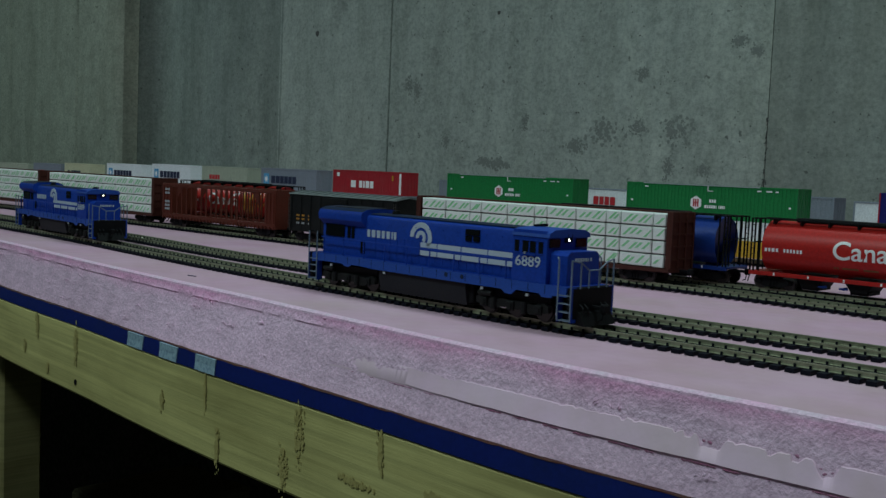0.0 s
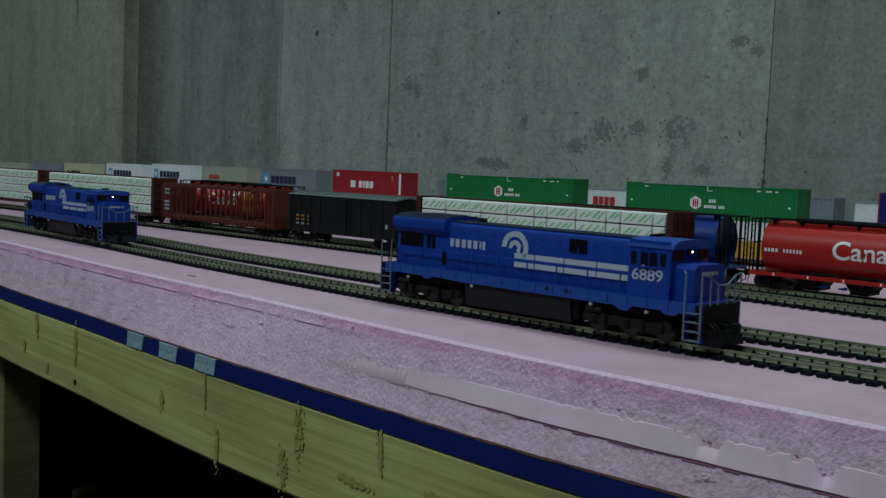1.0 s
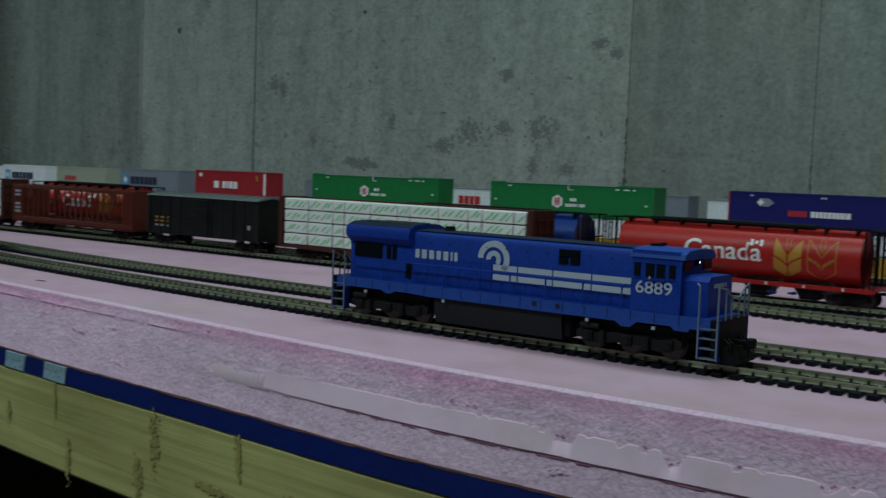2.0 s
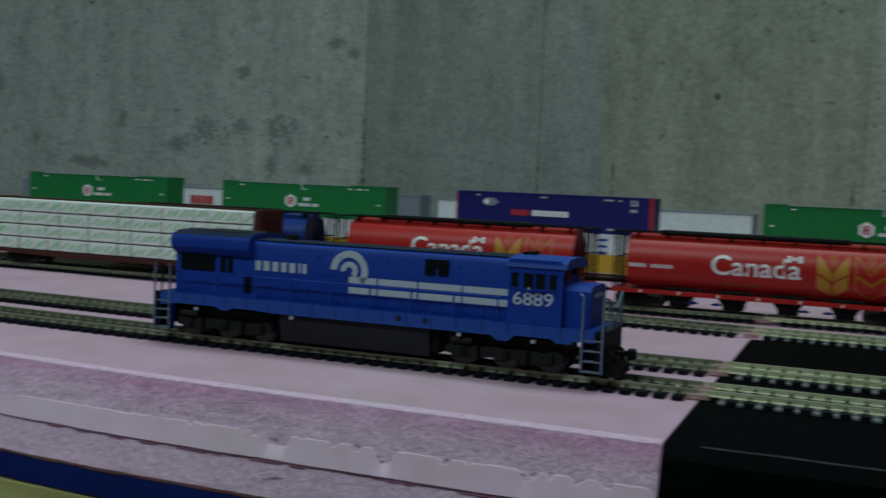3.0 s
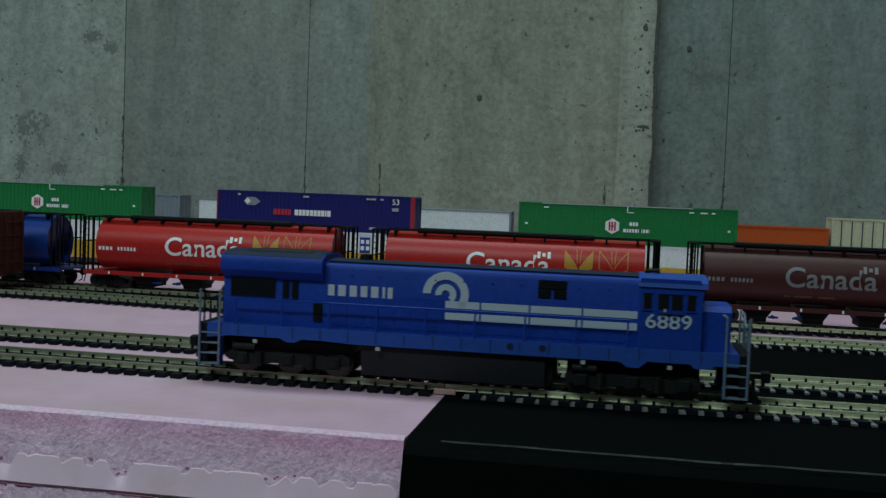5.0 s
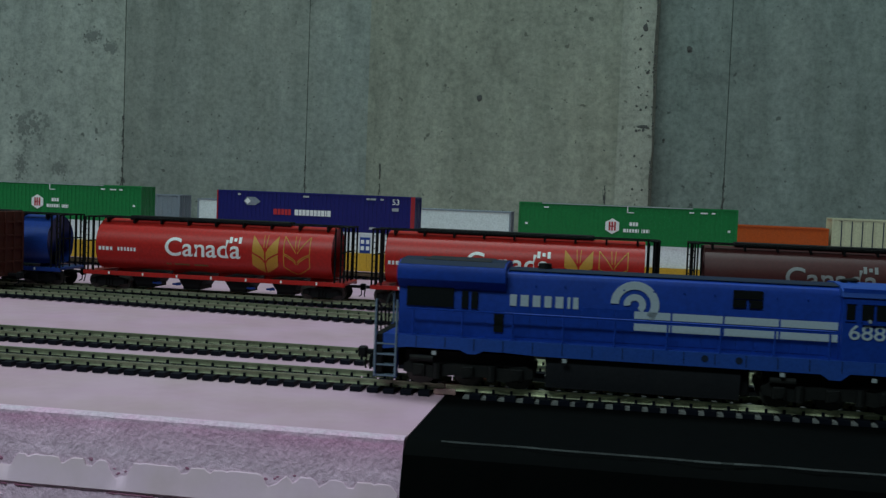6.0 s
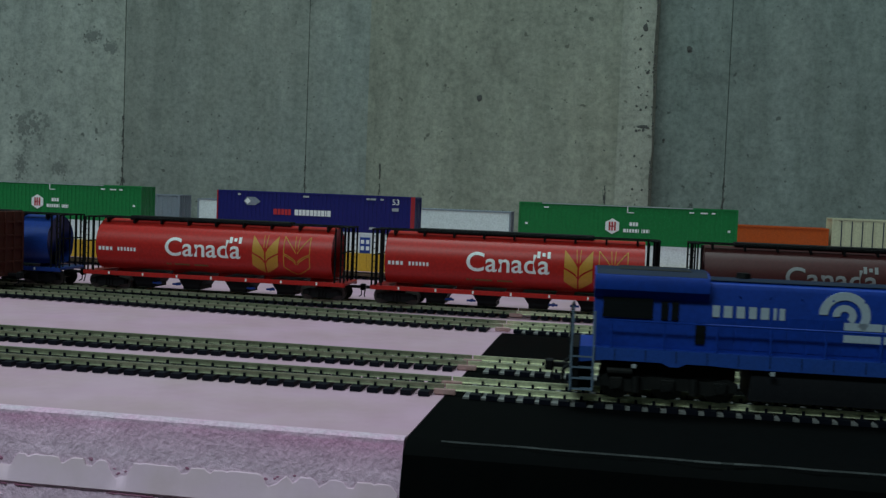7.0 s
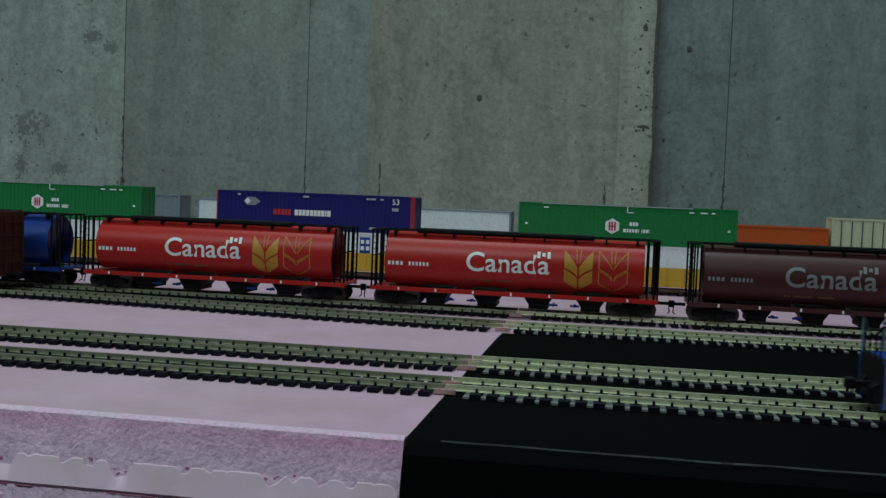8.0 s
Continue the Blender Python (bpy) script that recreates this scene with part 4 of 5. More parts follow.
def lumber_car():
    """Centre-beam bulkhead flat with wrapped lumber bundles."""
    th = thing("lumber_flat_car", "brown bulkhead flat car loaded with white and green wrapped lumber", "flat car", "lumber flat cars")
    L = 0.125
    bm = bmesh.new()
    box(bm, -L, L, -0.0158, 0.0158, 0.0085, 0.0112, 0.0003)
    for s in (-1, 1):
        y0, y1 = sorted((s * 0.0158, s * 0.0164))
        extrude(bm, [(-L, 0.0112), (L, 0.0112), (L, 0.0092), (0.06, 0.0074), (-0.06, 0.0074), (-L, 0.0092)], "y", y0, y1)
    part("deck", bm, M["darkbrown"], th)
    for s in (-1, 1):
        bm = bmesh.new()
        x0, x1 = sorted((s * (L - 0.0035), s * L))
        box(bm, x0, x1, -0.0160, 0.0160, 0.0112, 0.0522, 0.0003)
        bh = part("bulkhead", bm, M["darkbrown"], th, "ribbed brown bulkhead")
        for y in (-0.0152, -0.005, 0.005, 0.0152):
            bm = bmesh.new()
            box(bm, min(s * L, s * (L + 0.0012)), max(s * L, s * (L + 0.0012)), y - 0.0008, y + 0.0008, 0.0112, 0.052)
            part("rib", bm, M["darkbrown"], bh)
        for z in (0.018, 0.027, 0.036, 0.045):
            bm = bmesh.new()
            box(bm, min(s * L, s * (L + 0.0008)), max(s * L, s * (L + 0.0008)), -0.0155, 0.0155, z - 0.0006, z + 0.0006)
            part("rib", bm, M["darkbrown"], bh)
        freight_truck(th, s * 0.095)
        coupler(th, s * L, s)
    bm = bmesh.new()
    box(bm, -L + 0.0035, L - 0.0035, -0.0007, 0.0007, 0.0112, 0.0518)
    box(bm, -L + 0.0035, L - 0.0035, -0.003, 0.003, 0.0508, 0.0520)
    part("centre_beam", bm, M["darkbrown"], th)
    rnd = random.Random(5)
    rows, h = 4, 0.0090
    xs = [-0.1205]
    while xs[-1] < 0.119:
        xs.append(min(0.1205, xs[-1] + (0.0275 if len(xs) % 3 else 0.0125)))
    for side in (-1, 1):
        for r in range(rows):
            z0 = 0.0116 + r * 0.0100
            for a, b in zip(xs, xs[1:]):
                if b - a < 0.004:
                    continue
                bm = bmesh.new()
                y0, y1 = sorted((side * 0.0016, side * (0.0152 + rnd.uniform(-1, 1) * 0.0003)))
                box(bm, a + 0.0006, b - 0.0006, y0, y1, z0, z0 + h, 0.0006)
                bd = part("wrapped_lumber_pack", bm, M["wrap"], th)
                if side < 0:
                    bm = bmesh.new()
                    w = b - a
                    k = max(1, int(w / 0.0062))
                    for i in range(k):
                        u = a + 0.0014 + (w - 0.004) * (i + rnd.random() * 0.3) / k
                        lo = z0 + 0.0012 + rnd.random() * 0.002
                        hi = z0 + h - 0.0012 - rnd.random() * 0.002
                        d = (hi - lo) * 1.1
                        pts = [(u, lo), (min(u + 0.0024, b - 0.0008), lo), (min(u + 0.0024 + d, b - 0.0006), hi), (min(u + d, b - 0.0009), hi)]
                        extrude(bm, pts, "y", y0 - 0.00012, y0 + 0.0002)
                    part("wrap_print", bm, M["wrapgreen"], bd, "pale green diagonal print")
    return th


def boxcar():
    th = thing("boxcar", "black boxcar with a grey roof and sliding door", "boxcar")
    L = 0.0745
    bm = bmesh.new()
    extrude(bm, [(-0.0160, 0.0100), (0.0160, 0.0100), (0.0160, 0.0458), (0.0, 0.0478), (-0.0160, 0.0458)], "x", -L, L)
    part("body", bm, M["boxcar"], th)
    bm = bmesh.new()
    extrude(bm, [(-0.0168, 0.0455), (-0.0164, 0.0464), (0.0, 0.0488), (0.0164, 0.0464), (0.0168, 0.0455), (0.0, 0.0480)], "x", -L - 0.0005, L + 0.0005)
    for k in range(13):
        x = -L + 0.002 + k * (2 * L - 0.004) / 12
        extrude(bm, [(-0.0165, 0.0464), (0.0, 0.0490), (0.0165, 0.0464), (0.0165, 0.0470), (0.0, 0.0497), (-0.0165, 0.0470)], "x", x - 0.0004, x + 0.0004)
    part("roof", bm, M["boxroof"], th, "grey ribbed metal roof")
    for s in (-1, 1):
        for k in range(11):
            x = -L + 0.004 + k * (2 * L - 0.008) / 10
            if abs(x + 0.004) < 0.017:
                continue
            bm = bmesh.new()
            y0, y1 = sorted((s * 0.0160, s * 0.0166))
            box(bm, x - 0.0006, x + 0.0006, y0, y1, 0.0105, 0.0450)
            part("side_post", bm, M["boxcar"], th)
        bm = bmesh.new()
        y0, y1 = sorted((s * 0.0162, s * 0.0176))
        box(bm, -0.018, 0.010, y0, y1, 0.0112, 0.0440, 0.0003)
        for z in (0.017, 0.023, 0.029, 0.035, 0.040):
            y2, y3 = sorted((s * 0.0176, s * 0.0181))
            box(bm, -0.017, 0.009, y2, y3, z - 0.0008, z + 0.0008)
        part("door", bm, M["boxcar"], th, "black ribbed sliding door")
        for x in (-L + 0.0015, L - 0.0015):
            bm = bmesh.new()
            for d in (-0.002, 0.002):
                rod(bm, [(x + d * 0.6, s * 0.0172, 0.010), (x + d * 0.6, s * 0.0172, 0.043)], 0.0003)
            for z in np.arange(0.012, 0.043, 0.004):
                rod(bm, [(x - 0.0014, s * 0.0172, z), (x + 0.0014, s * 0.0172, z)], 0.0003)
            part("ladder", bm, M["steel"], th)
        freight_truck(th, s * 0.055)
        coupler(th, s * L, s)
    for i, z in enumerate((0.0245, 0.0210, 0.0170)):
        bars(th, [0.0016, 0.0018, -0.002, 0.0016, 0.0014, -0.004, 0.0012], -0.063, -0.0161, z, 0.0018, 0.0008, M["gold"] if i < 2 else M["rod"], "stencil_mark")
    bars(th, [0.003], 0.061, -0.0161, 0.020, 0.004, 0, M["rod"], "stencil_mark")
    return th


def open_hopper():
    """Rusty open-side car whose upright posts let the next train show through."""
    th = thing("ribbed_gondola_car", "rusty brown ribbed open-sided car", "gondola car")
    L = 0.101
    bm = bmesh.new()
    box(bm, -L, L, -0.0155, 0.0155, 0.0085, 0.0118, 0.0003)
    part("deck", bm, M["rust"], th)
    for s in (-1, 1):
        y0, y1 = sorted((s * 0.0152, s * 0.0162))
        bm = bmesh.new()
        box(bm, -L, L, y0, y1, 0.0440, 0.0475, 0.0003)
        part("top_rail", bm, M["rust"], th)
        bm = bmesh.new()
        box(bm, -L, L, y0, y1, 0.0098, 0.0142, 0.0003)
        for k in range(34):
            x = -L + 0.003 + k * (2 * L - 0.006) / 33
            box(bm, x - 0.0009, x + 0.0009, min(s * 0.0162, s * 0.0172), max(s * 0.0162, s * 0.0172), 0.0082, 0.0112)
        part("side_sill", bm, M["rust"], th)
        # solid end bays of the sides
        for a, b in ((-L, -0.082), (0.084, L)):
            bm = bmesh.new()
            box(bm, a, b, y0, y1, 0.0142, 0.0440)
            for k in range(3):
                x = a + (b - a) * (k + 0.5) / 3
                box(bm, x - 0.0008, x + 0.0008, min(s * 0.0162, s * 0.0170), max(s * 0.0162, s * 0.0170), 0.0142, 0.044)
            part("side_panel", bm, M["rust"], th)
        for k in range(17):
            x = -0.0725 + k * 0.0092
            bm = bmesh.new()
            box(bm, x - 0.0008, x + 0.0008, y0, y1, 0.0142, 0.0440)
            part("side_post", bm, M["rust"], th)
        for x, d in ((-0.0725, 1), (0.0747, -1)):
            bm = bmesh.new()
            extrude(bm, [(x, 0.0440), (x + d * 0.012, 0.0440), (x, 0.030)], "y", y0, y1)
            part("gusset", bm, M["rust"], th)
        bm = bmesh.new()
        x0, x1 = sorted((s * (L - 0.003), s * L))
        box(bm, x0, x1, -0.0155, 0.0155, 0.0118, 0.0475)
        part("end_wall", bm, M["rust"], th)
        freight_truck(th, s * 0.078)
        coupler(th, s * L, s)
    for z in (0.0395, 0.0355, 0.026, 0.022, 0.018):
        bars(th, [0.002, 0.0018, 0.002, 0.0015], -0.0945, -0.0171, z, 0.0024, 0.0006, M["rod"], "stencil_mark")
    return th


def container(name, label, length, height, mat, ribs=40, width=0.0298, group="containers on the cars", frame_mat=None):
    """Corrugated steel box: left end at 0, front at y 0, foot at z 0."""
    th = thing(name, label, "container", group)
    bm = bmesh.new()
    box(bm, 0.0006, length - 0.0006, 0.0006, width - 0.0006, 0.0006, height - 0.0004)
    part("box_body", bm, mat, th)
    fm = frame_mat or mat
    bm = bmesh.new()
    for z0, z1 in ((0, 0.0016), (height - 0.0014, height)):
        box(bm, 0, length, 0, 0.0008, z0, z1)
        box(bm, 0, length, width - 0.0008, width, z0, z1)
        box(bm, 0, 0.0008, 0.0008, width - 0.0008, z0, z1)
        box(bm, length - 0.0008, length, 0.0008, width - 0.0008, z0, z1)
    for x in (0, length - 0.0016):
        for y in (0, width - 0.0016):
            box(bm, x, x + 0.0016, y, y + 0.0016, 0.0016, height - 0.0014)
    part("frame", bm, fm, th)
    if ribs:
        bm = bmesh.new()
        for k in range(ribs):
            x = 0.0028 + (k + 0.5) * (length - 0.0056) / ribs
            w = (length - 0.0056) / ribs * 0.27
            box(bm, x - w, x + w, 0.0003, 0.0007, 0.0016, height - 0.0014)
        part("side_corrugation", bm, mat, th)
    for y in (0.006, 0.0115, 0.018, 0.0235):
        bm = bmesh.new()
        rod(bm, [(length + 0.0001, y, 0.001), (length + 0.0001, y, height - 0.001)], 0.0003, 5)
        part("door_bar", bm, fm, th)
    return th


def well_car(length):
    th = thing("well_car", "yellow double-stack container well car", "well car", "well cars")
    a = length / 2
    for s in (-1, 1):
        bm = bmesh.new()
        y0, y1 = sorted((s * 0.0158, s * 0.0172))
        extrude(bm, [(-a, 0.0075), (-a, 0.0105), (-a + 0.02, 0.0190), (a - 0.02, 0.0190), (a, 0.0105), (a, 0.0075), (a - 0.02, 0.0028), (-a + 0.02, 0.0028)], "y", y0, y1)
        for k in range(12):
            x = -a + 0.024 + k * (length - 0.048) / 11
            box(bm, x - 0.0006, x + 0.0006, min(s * 0.0172, s * 0.0180), max(s * 0.0172, s * 0.0180), 0.0035, 0.0185)
        part("side_sill", bm, M["yellow"], th)
        bm = bmesh.new()
        box(bm, min(s * (a - 0.02), s * a), max(s * (a - 0.02), s * a), -0.0158, 0.0158, 0.0075, 0.0105)
        part("end_platform", bm, M["yellow"], th)
        bm = bmesh.new()
        tube(bm, (s * (a - 0.006), -0.0125, 0.0175), (s * (a - 0.006), -0.011, 0.0175), 0.0035, 12)
        rod(bm, [(s * (a - 0.006), -0.0118, 0.0105), (s * (a - 0.006), -0.0118, 0.0175)], 0.0005)
        part("brake_wheel", bm, M["black"], th)
        freight_truck(th, s * (a - 0.004))
    bm = bmesh.new()
    box(bm, -a + 0.02, a - 0.02, -0.0158, 0.0158, 0.0028, 0.0042)
    part("well_floor", bm, M["yellow"], th)
    return th


# ---------- locomotive ----------


def locomotive(group):
    th = thing("diesel_locomotive", "blue six-axle model diesel locomotive with white stripes and number", "locomotive", group)
    B, K = M["blue"], M["black"]
    # frame with skirt
    bm = bmesh.new()
    box(bm, -0.1012, 0.0993, -0.0160, 0.0160, 0.0165, 0.0200, 0.0003)
    part("walkway", bm, B, th)
    for s in (-1, 1):
        y0, y1 = sorted((s * 0.0158, s * 0.0165))
        bm = bmesh.new()
        extrude(bm, [(-0.1012, 0.0200), (0.0993, 0.0200), (0.0993, 0.0150), (0.0905, 0.0150), (0.0900, 0.0136), (0.084, 0.0136), (0.082, 0.0152), (0.067, 0.0152), (0.064, 0.0126),
                     (0.060, 0.0126), (0.057, 0.0146), (-0.043, 0.0146), (-0.055, 0.0152), (-0.063, 0.0152), (-0.066, 0.0138), (-0.069, 0.0138), (-0.072, 0.0152), (-0.092, 0.0152), (-0.1012, 0.0140)], "y", y0, y1)
        sill = part("side_sill", bm, M["sill_eaves_blue"], th, "dusty paler blue side sill")
        for k in range(17):
            x = -0.0885 + k * 0.0109
            bm = bmesh.new()
            box(bm, x - 0.00014, x + 0.00014, min(s * 0.0164, s * 0.01665), max(s * 0.0164, s * 0.01665), 0.0154, 0.0198)
            part("sill_seam", bm, M["roofblue"], sill)
        for x in (0.017, 0.0289):
            bm = bmesh.new()
            tube(bm, (x, s * 0.0160, 0.0178), (x, s * 0.0167, 0.0178), 0.0013, 12)
            part("filler_cap", bm, M["roofblue"], sill, "dark round filler cap")
    # long hood
    bm = bmesh.new()
    w = 0.0118
    extrude(bm, [(-w, 0.0200), (w, 0.0200), (w, 0.0438), (w - 0.0008, 0.0455), (w - 0.003, 0.0466), (0, 0.0471), (-w + 0.003, 0.0466), (-w + 0.0008, 0.0455), (-w, 0.0438)], "x", -0.0965, 0.0636)
    hood = part("long_hood", bm, B, th, "", True)
    for s in (-1, 1):
        for k in range(18):
            x = -0.0525 + k * 0.0062
            if -0.0585 < x < 0.0580:
                bm = bmesh.new()
                y0, y1 = sorted((s * w, s * (w + 0.00025)))
                box(bm, x + 0.0003, x + 0.0058, y0, y1, 0.0212, 0.0340)
                part("hood_door", bm, B, hood)
        bm = bmesh.new()
        for k in range(10):
            tube(bm, (-0.045 + k * 0.0108, s * w, 0.0415), (-0.045 + k * 0.0108, s * (w + 0.0005), 0.0415), 0.0004, 6)
        part("lift_bolts", bm, B, hood)
    # winged radiator section
    bm = bmesh.new()
    extrude(bm, [(-0.0118, 0.0385), (-0.0157, 0.0420), (-0.0161, 0.0450), (-0.0150, 0.0475), (-0.011, 0.0491), (0, 0.0496), (0.011, 0.0491), (0.0150, 0.0475), (0.0161, 0.0450), (0.0157, 0.0420), (0.0118, 0.0385)], "x", -0.0968, -0.0560)
    part("radiator_housing", bm, B, th, "", True)
    bm = bmesh.new()
    box(bm, -0.088, -0.062, -0.010, 0.010, 0.0492, 0.0499, 0.0003)
    part("radiator_grille", bm, M["tank"], th)
    for s in (-1, 1):
        y0, y1 = sorted((s * (w - 0.0004), s * (w + 0.0006)))
        for a, b, z0, z1 in ((-0.0935, -0.0755, 0.0312, 0.0388), (-0.0725, -0.0700, 0.0312, 0.0380), (-0.0688, -0.0663, 0.0312, 0.0380), (-0.0600, -0.0565, 0.0225, 0.0305), (0.0262, 0.0308, 0.0372, 0.0402), (0.0320, 0.0366, 0.0372, 0.0402), (0.0262, 0.0366, 0.0406, 0.0438)):
            bm = bmesh.new()
            box(bm, a, b, y0, y1, z0, z1)
            for k in range(4):
                z = z0 + (z1 - z0) * (k + 0.5) / 4
                box(bm, a + 0.0002, b - 0.0002, min(y0, s * (w + 0.0008)), max(y1, s * (w + 0.0008)), z - 0.0002, z + 0.0002)
            part("intake_grille", bm, M["glass"], hood, "dark intake grille")
    # dusty roof sheets
    bm = bmesh.new()
    extrude(bm, [(-w + 0.0022, 0.0469), (-w + 0.0040, 0.04715), (0, 0.0476), (w - 0.0040, 0.04715), (w - 0.0022, 0.0469), (0, 0.0468)], "x", -0.0555, 0.0628)
    part("hood_roof", bm, M["roofblue"], th, "dusty dark roof of the hood")
    bm = bmesh.new()
    extrude(bm, [(-0.0146, 0.0478), (-0.011, 0.0494), (0, 0.0500), (0.011, 0.0494), (0.0146, 0.0478), (0, 0.0484)], "x", -0.0962, -0.0566)
    part("radiator_roof", bm, M["roofblue"], th, "dusty dark roof over the radiator")
    # roof details
    for x, r, hgt in ((-0.0425, 0.0030, 0.0026),):
        bm = bmesh.new()
        tube(bm, (x, 0, 0.0466), (x, 0, 0.0470 + hgt), r, 14, r * 0.8)
        part("exhaust_hood", bm, K, th)
    bm = bmesh.new()
    for d in (-0.0012, 0.0, 0.0012):
        tube(bm, (0.066, d * 1.6, 0.0487), (0.0705, d * 1.6, 0.0489), 0.0004, 8, 0.0008)
    box(bm, 0.065, 0.067, -0.0024, 0.0024, 0.0474, 0.0489)
    part("air_horn", bm, K, th)
    # cab
    bm = bmesh.new()
    extrude(bm, [(0.0634, 0.0200), (0.0856, 0.0200), (0.0856, 0.0380), (0.0860, 0.0440), (0.0845, 0.0468), (0.0634, 0.0468)], "y", -0.0160, 0.0160)
    cab = part("cab", bm, B, th)
    bm = bmesh.new()
    extrude(bm, [(-0.0166, 0.0436), (-0.0158, 0.0458), (-0.012, 0.0474), (0, 0.0480), (0.012, 0.0474), (0.0158, 0.0458), (0.0166, 0.0436)], "x", 0.0628, 0.0872)
    # the dusty sill's paler blue serves here as light on the eaves
    part("cab_roof", bm, M["sill_eaves_blue"], cab, "", True)
    for s in (-1, 1):
        y0, y1 = sorted((s * 0.0157, s * 0.01625))
        for a, b in ((0.0646, 0.0676), (0.0698, 0.0738), (0.0746, 0.0786), (0.0802, 0.0832)):
            bm = bmesh.new()
            box(bm, a, b, y0, y1, 0.0352, 0.0412, 0.0002)
            win = part("cab_window", bm, M["glass"], cab)
            bm = bmesh.new()
            y2, y3 = sorted((s * 0.01625, s * 0.0165))
            box(bm, a - 0.0004, b + 0.0004, y2, y3, 0.0347, 0.0352)
            box(bm, a - 0.0004, b + 0.0004, y2, y3, 0.0412, 0.0417)
            part("window_frame", bm, B, win)
        bm = bmesh.new()
        box(bm, 0.0700, 0.0790, min(s * 0.0160, s * 0.0172), max(s * 0.0160, s * 0.0172), 0.0338, 0.0346)
        part("arm_rest", bm, B, cab)
    bm = bmesh.new()
    box(bm, 0.0720, 0.0728, -0.0176, -0.0164, 0.0345, 0.0356)
    part("mirror", bm, M["rod"], cab)
    for y in (-0.0105, 0.0105):
        bm = bmesh.new()
        box(bm, 0.0852, 0.0863, y - 0.0042, y + 0.0042, 0.0384, 0.0430, 0.0002)
        part("windshield", bm, M["glass"], cab)
    for z in (0.0422, 0.0442):
        bm = bmesh.new()
        tube(bm, (0.0856, 0, z), (0.08665, 0, z), 0.0006, 10)
        part("headlight", bm, M["lamp_on"], cab, "glowing white headlight")
    bm = bmesh.new()
    box(bm, 0.0855, 0.0865, -0.0028, 0.0028, 0.0408, 0.0458, 0.0003)
    for y in (-0.0018, 0.0014):
        box(bm, 0.0862, 0.0873, y, y + 0.0004, 0.0412, 0.0452)
    part("number_board", bm, K, cab)
    # short nose
    bm = bmesh.new()
    extrude(bm, [(-0.0128, 0.0200), (0.0128, 0.0200), (0.0128, 0.0350), (0.0105, 0.0371), (-0.0105, 0.0371), (-0.0128, 0.0350)], "x", 0.0854, 0.0962)
    part("short_nose", bm, B, th)
    letters_row = bmesh.new()
    for k, wd in enumerate((0.0013, 0.0014, 0.0014, 0.0013, 0.0014, 0.0007, 0.0012)):
        y = -0.0068 + k * 0.002
        box(letters_row, 0.0961, 0.0964, y, y + wd, 0.0322, 0.0339)
    part("nose_marking", letters_row, M["paleblue"], th)
    # emblem: arcs that run into the stripes, plain stripes and name bars
    yf = -w - 0.0003
    cx, cz = -0.0085, 0.0362
    def arc(r0, r1, a0, a1):
        bm = bmesh.new()
        n = 20
        o = [(cx + r1 * math.cos(radians(a0 + (a1 - a0) * i / n)), cz + r1 * math.sin(radians(a0 + (a1 - a0) * i / n))) for i in range(n + 1)]
        q = [(cx + r0 * math.cos(radians(a0 + (a1 - a0) * i / n)), cz + r0 * math.sin(radians(a0 + (a1 - a0) * i / n))) for i in range(n, -1, -1)]
        extrude(bm, o + q, "y", yf - 0.0001, yf + 0.0004)
        part("emblem_arc", bm, M["paleblue"], hood, "pale grey arc emblem")
    arc(0.0058, 0.0088, 180, -40)
    arc(0.0016, 0.0040, 190, -50)
    for z0, z1, a in ((0.0308, 0.0336, -0.0085), (0.0262, 0.0290, -0.0085)):
        for x0, x1 in ((a, 0.0045), (0.0052, 0.0230), (0.0237, 0.0425), (0.0432, 0.0628)):
            bm = bmesh.new()
            box(bm, x0, x1, yf - 0.0001, yf + 0.0004, z0, z1)
            part("side_stripe", bm, M["paleblue"], hood, "pale grey painted stripe")
    x = -0.0543
    for wd in (0.0032, 0.0038, 0.0036, 0.0033, 0.0037, 0.0013, 0.0024):
        bm = bmesh.new()
        box(bm, x, x + wd * 0.78, yf - 0.0001, yf + 0.0004, 0.0332, 0.0376, 0.0)
        part("name_marking", bm, M["paleblue"], hood, "pale grey name marking")
        x += wd + 0.00075
    letters("6889", 0.0076, M["paleblue"], cab, 0.0658, -0.01630, 0.0282, "number_lettering", 0.0163, bold=0.00006)
    # far side stripes
    for z0, z1 in ((0.0318, 0.0346), (0.0272, 0.0300)):
        bm = bmesh.new()
        box(bm, -0.0105, 0.0612, w - 0.0004, w + 0.0004, z0, z1)
        part("side_stripe", bm, M["paleblue"], hood)
    # fuel tank
    bm = bmesh.new()
    extrude(bm, [(-0.0140, 0.0168), (0.0140, 0.0168), (0.0146, 0.0110), (0.0128, 0.0022), (-0.0128, 0.0022), (-0.0146, 0.0110)], "x", -0.0400, 0.0300)
    part("fuel_tank", bm, M["tank"], th, "dark grey fuel tank", True)
    bm = bmesh.new()
    for s in (-1, 1):
        tube(bm, (-0.036, s * 0.0130, 0.0152), (0.010, s * 0.0130, 0.0152), 0.0014, 8)
    box(bm, -0.096, 0.096, -0.0115, 0.0115, 0.0146, 0.0166)
    box(bm, 0.0300, 0.0335, -0.0120, 0.0120, 0.0035, 0.0160, 0.0006)
    part("centre_sill", bm, K, th)
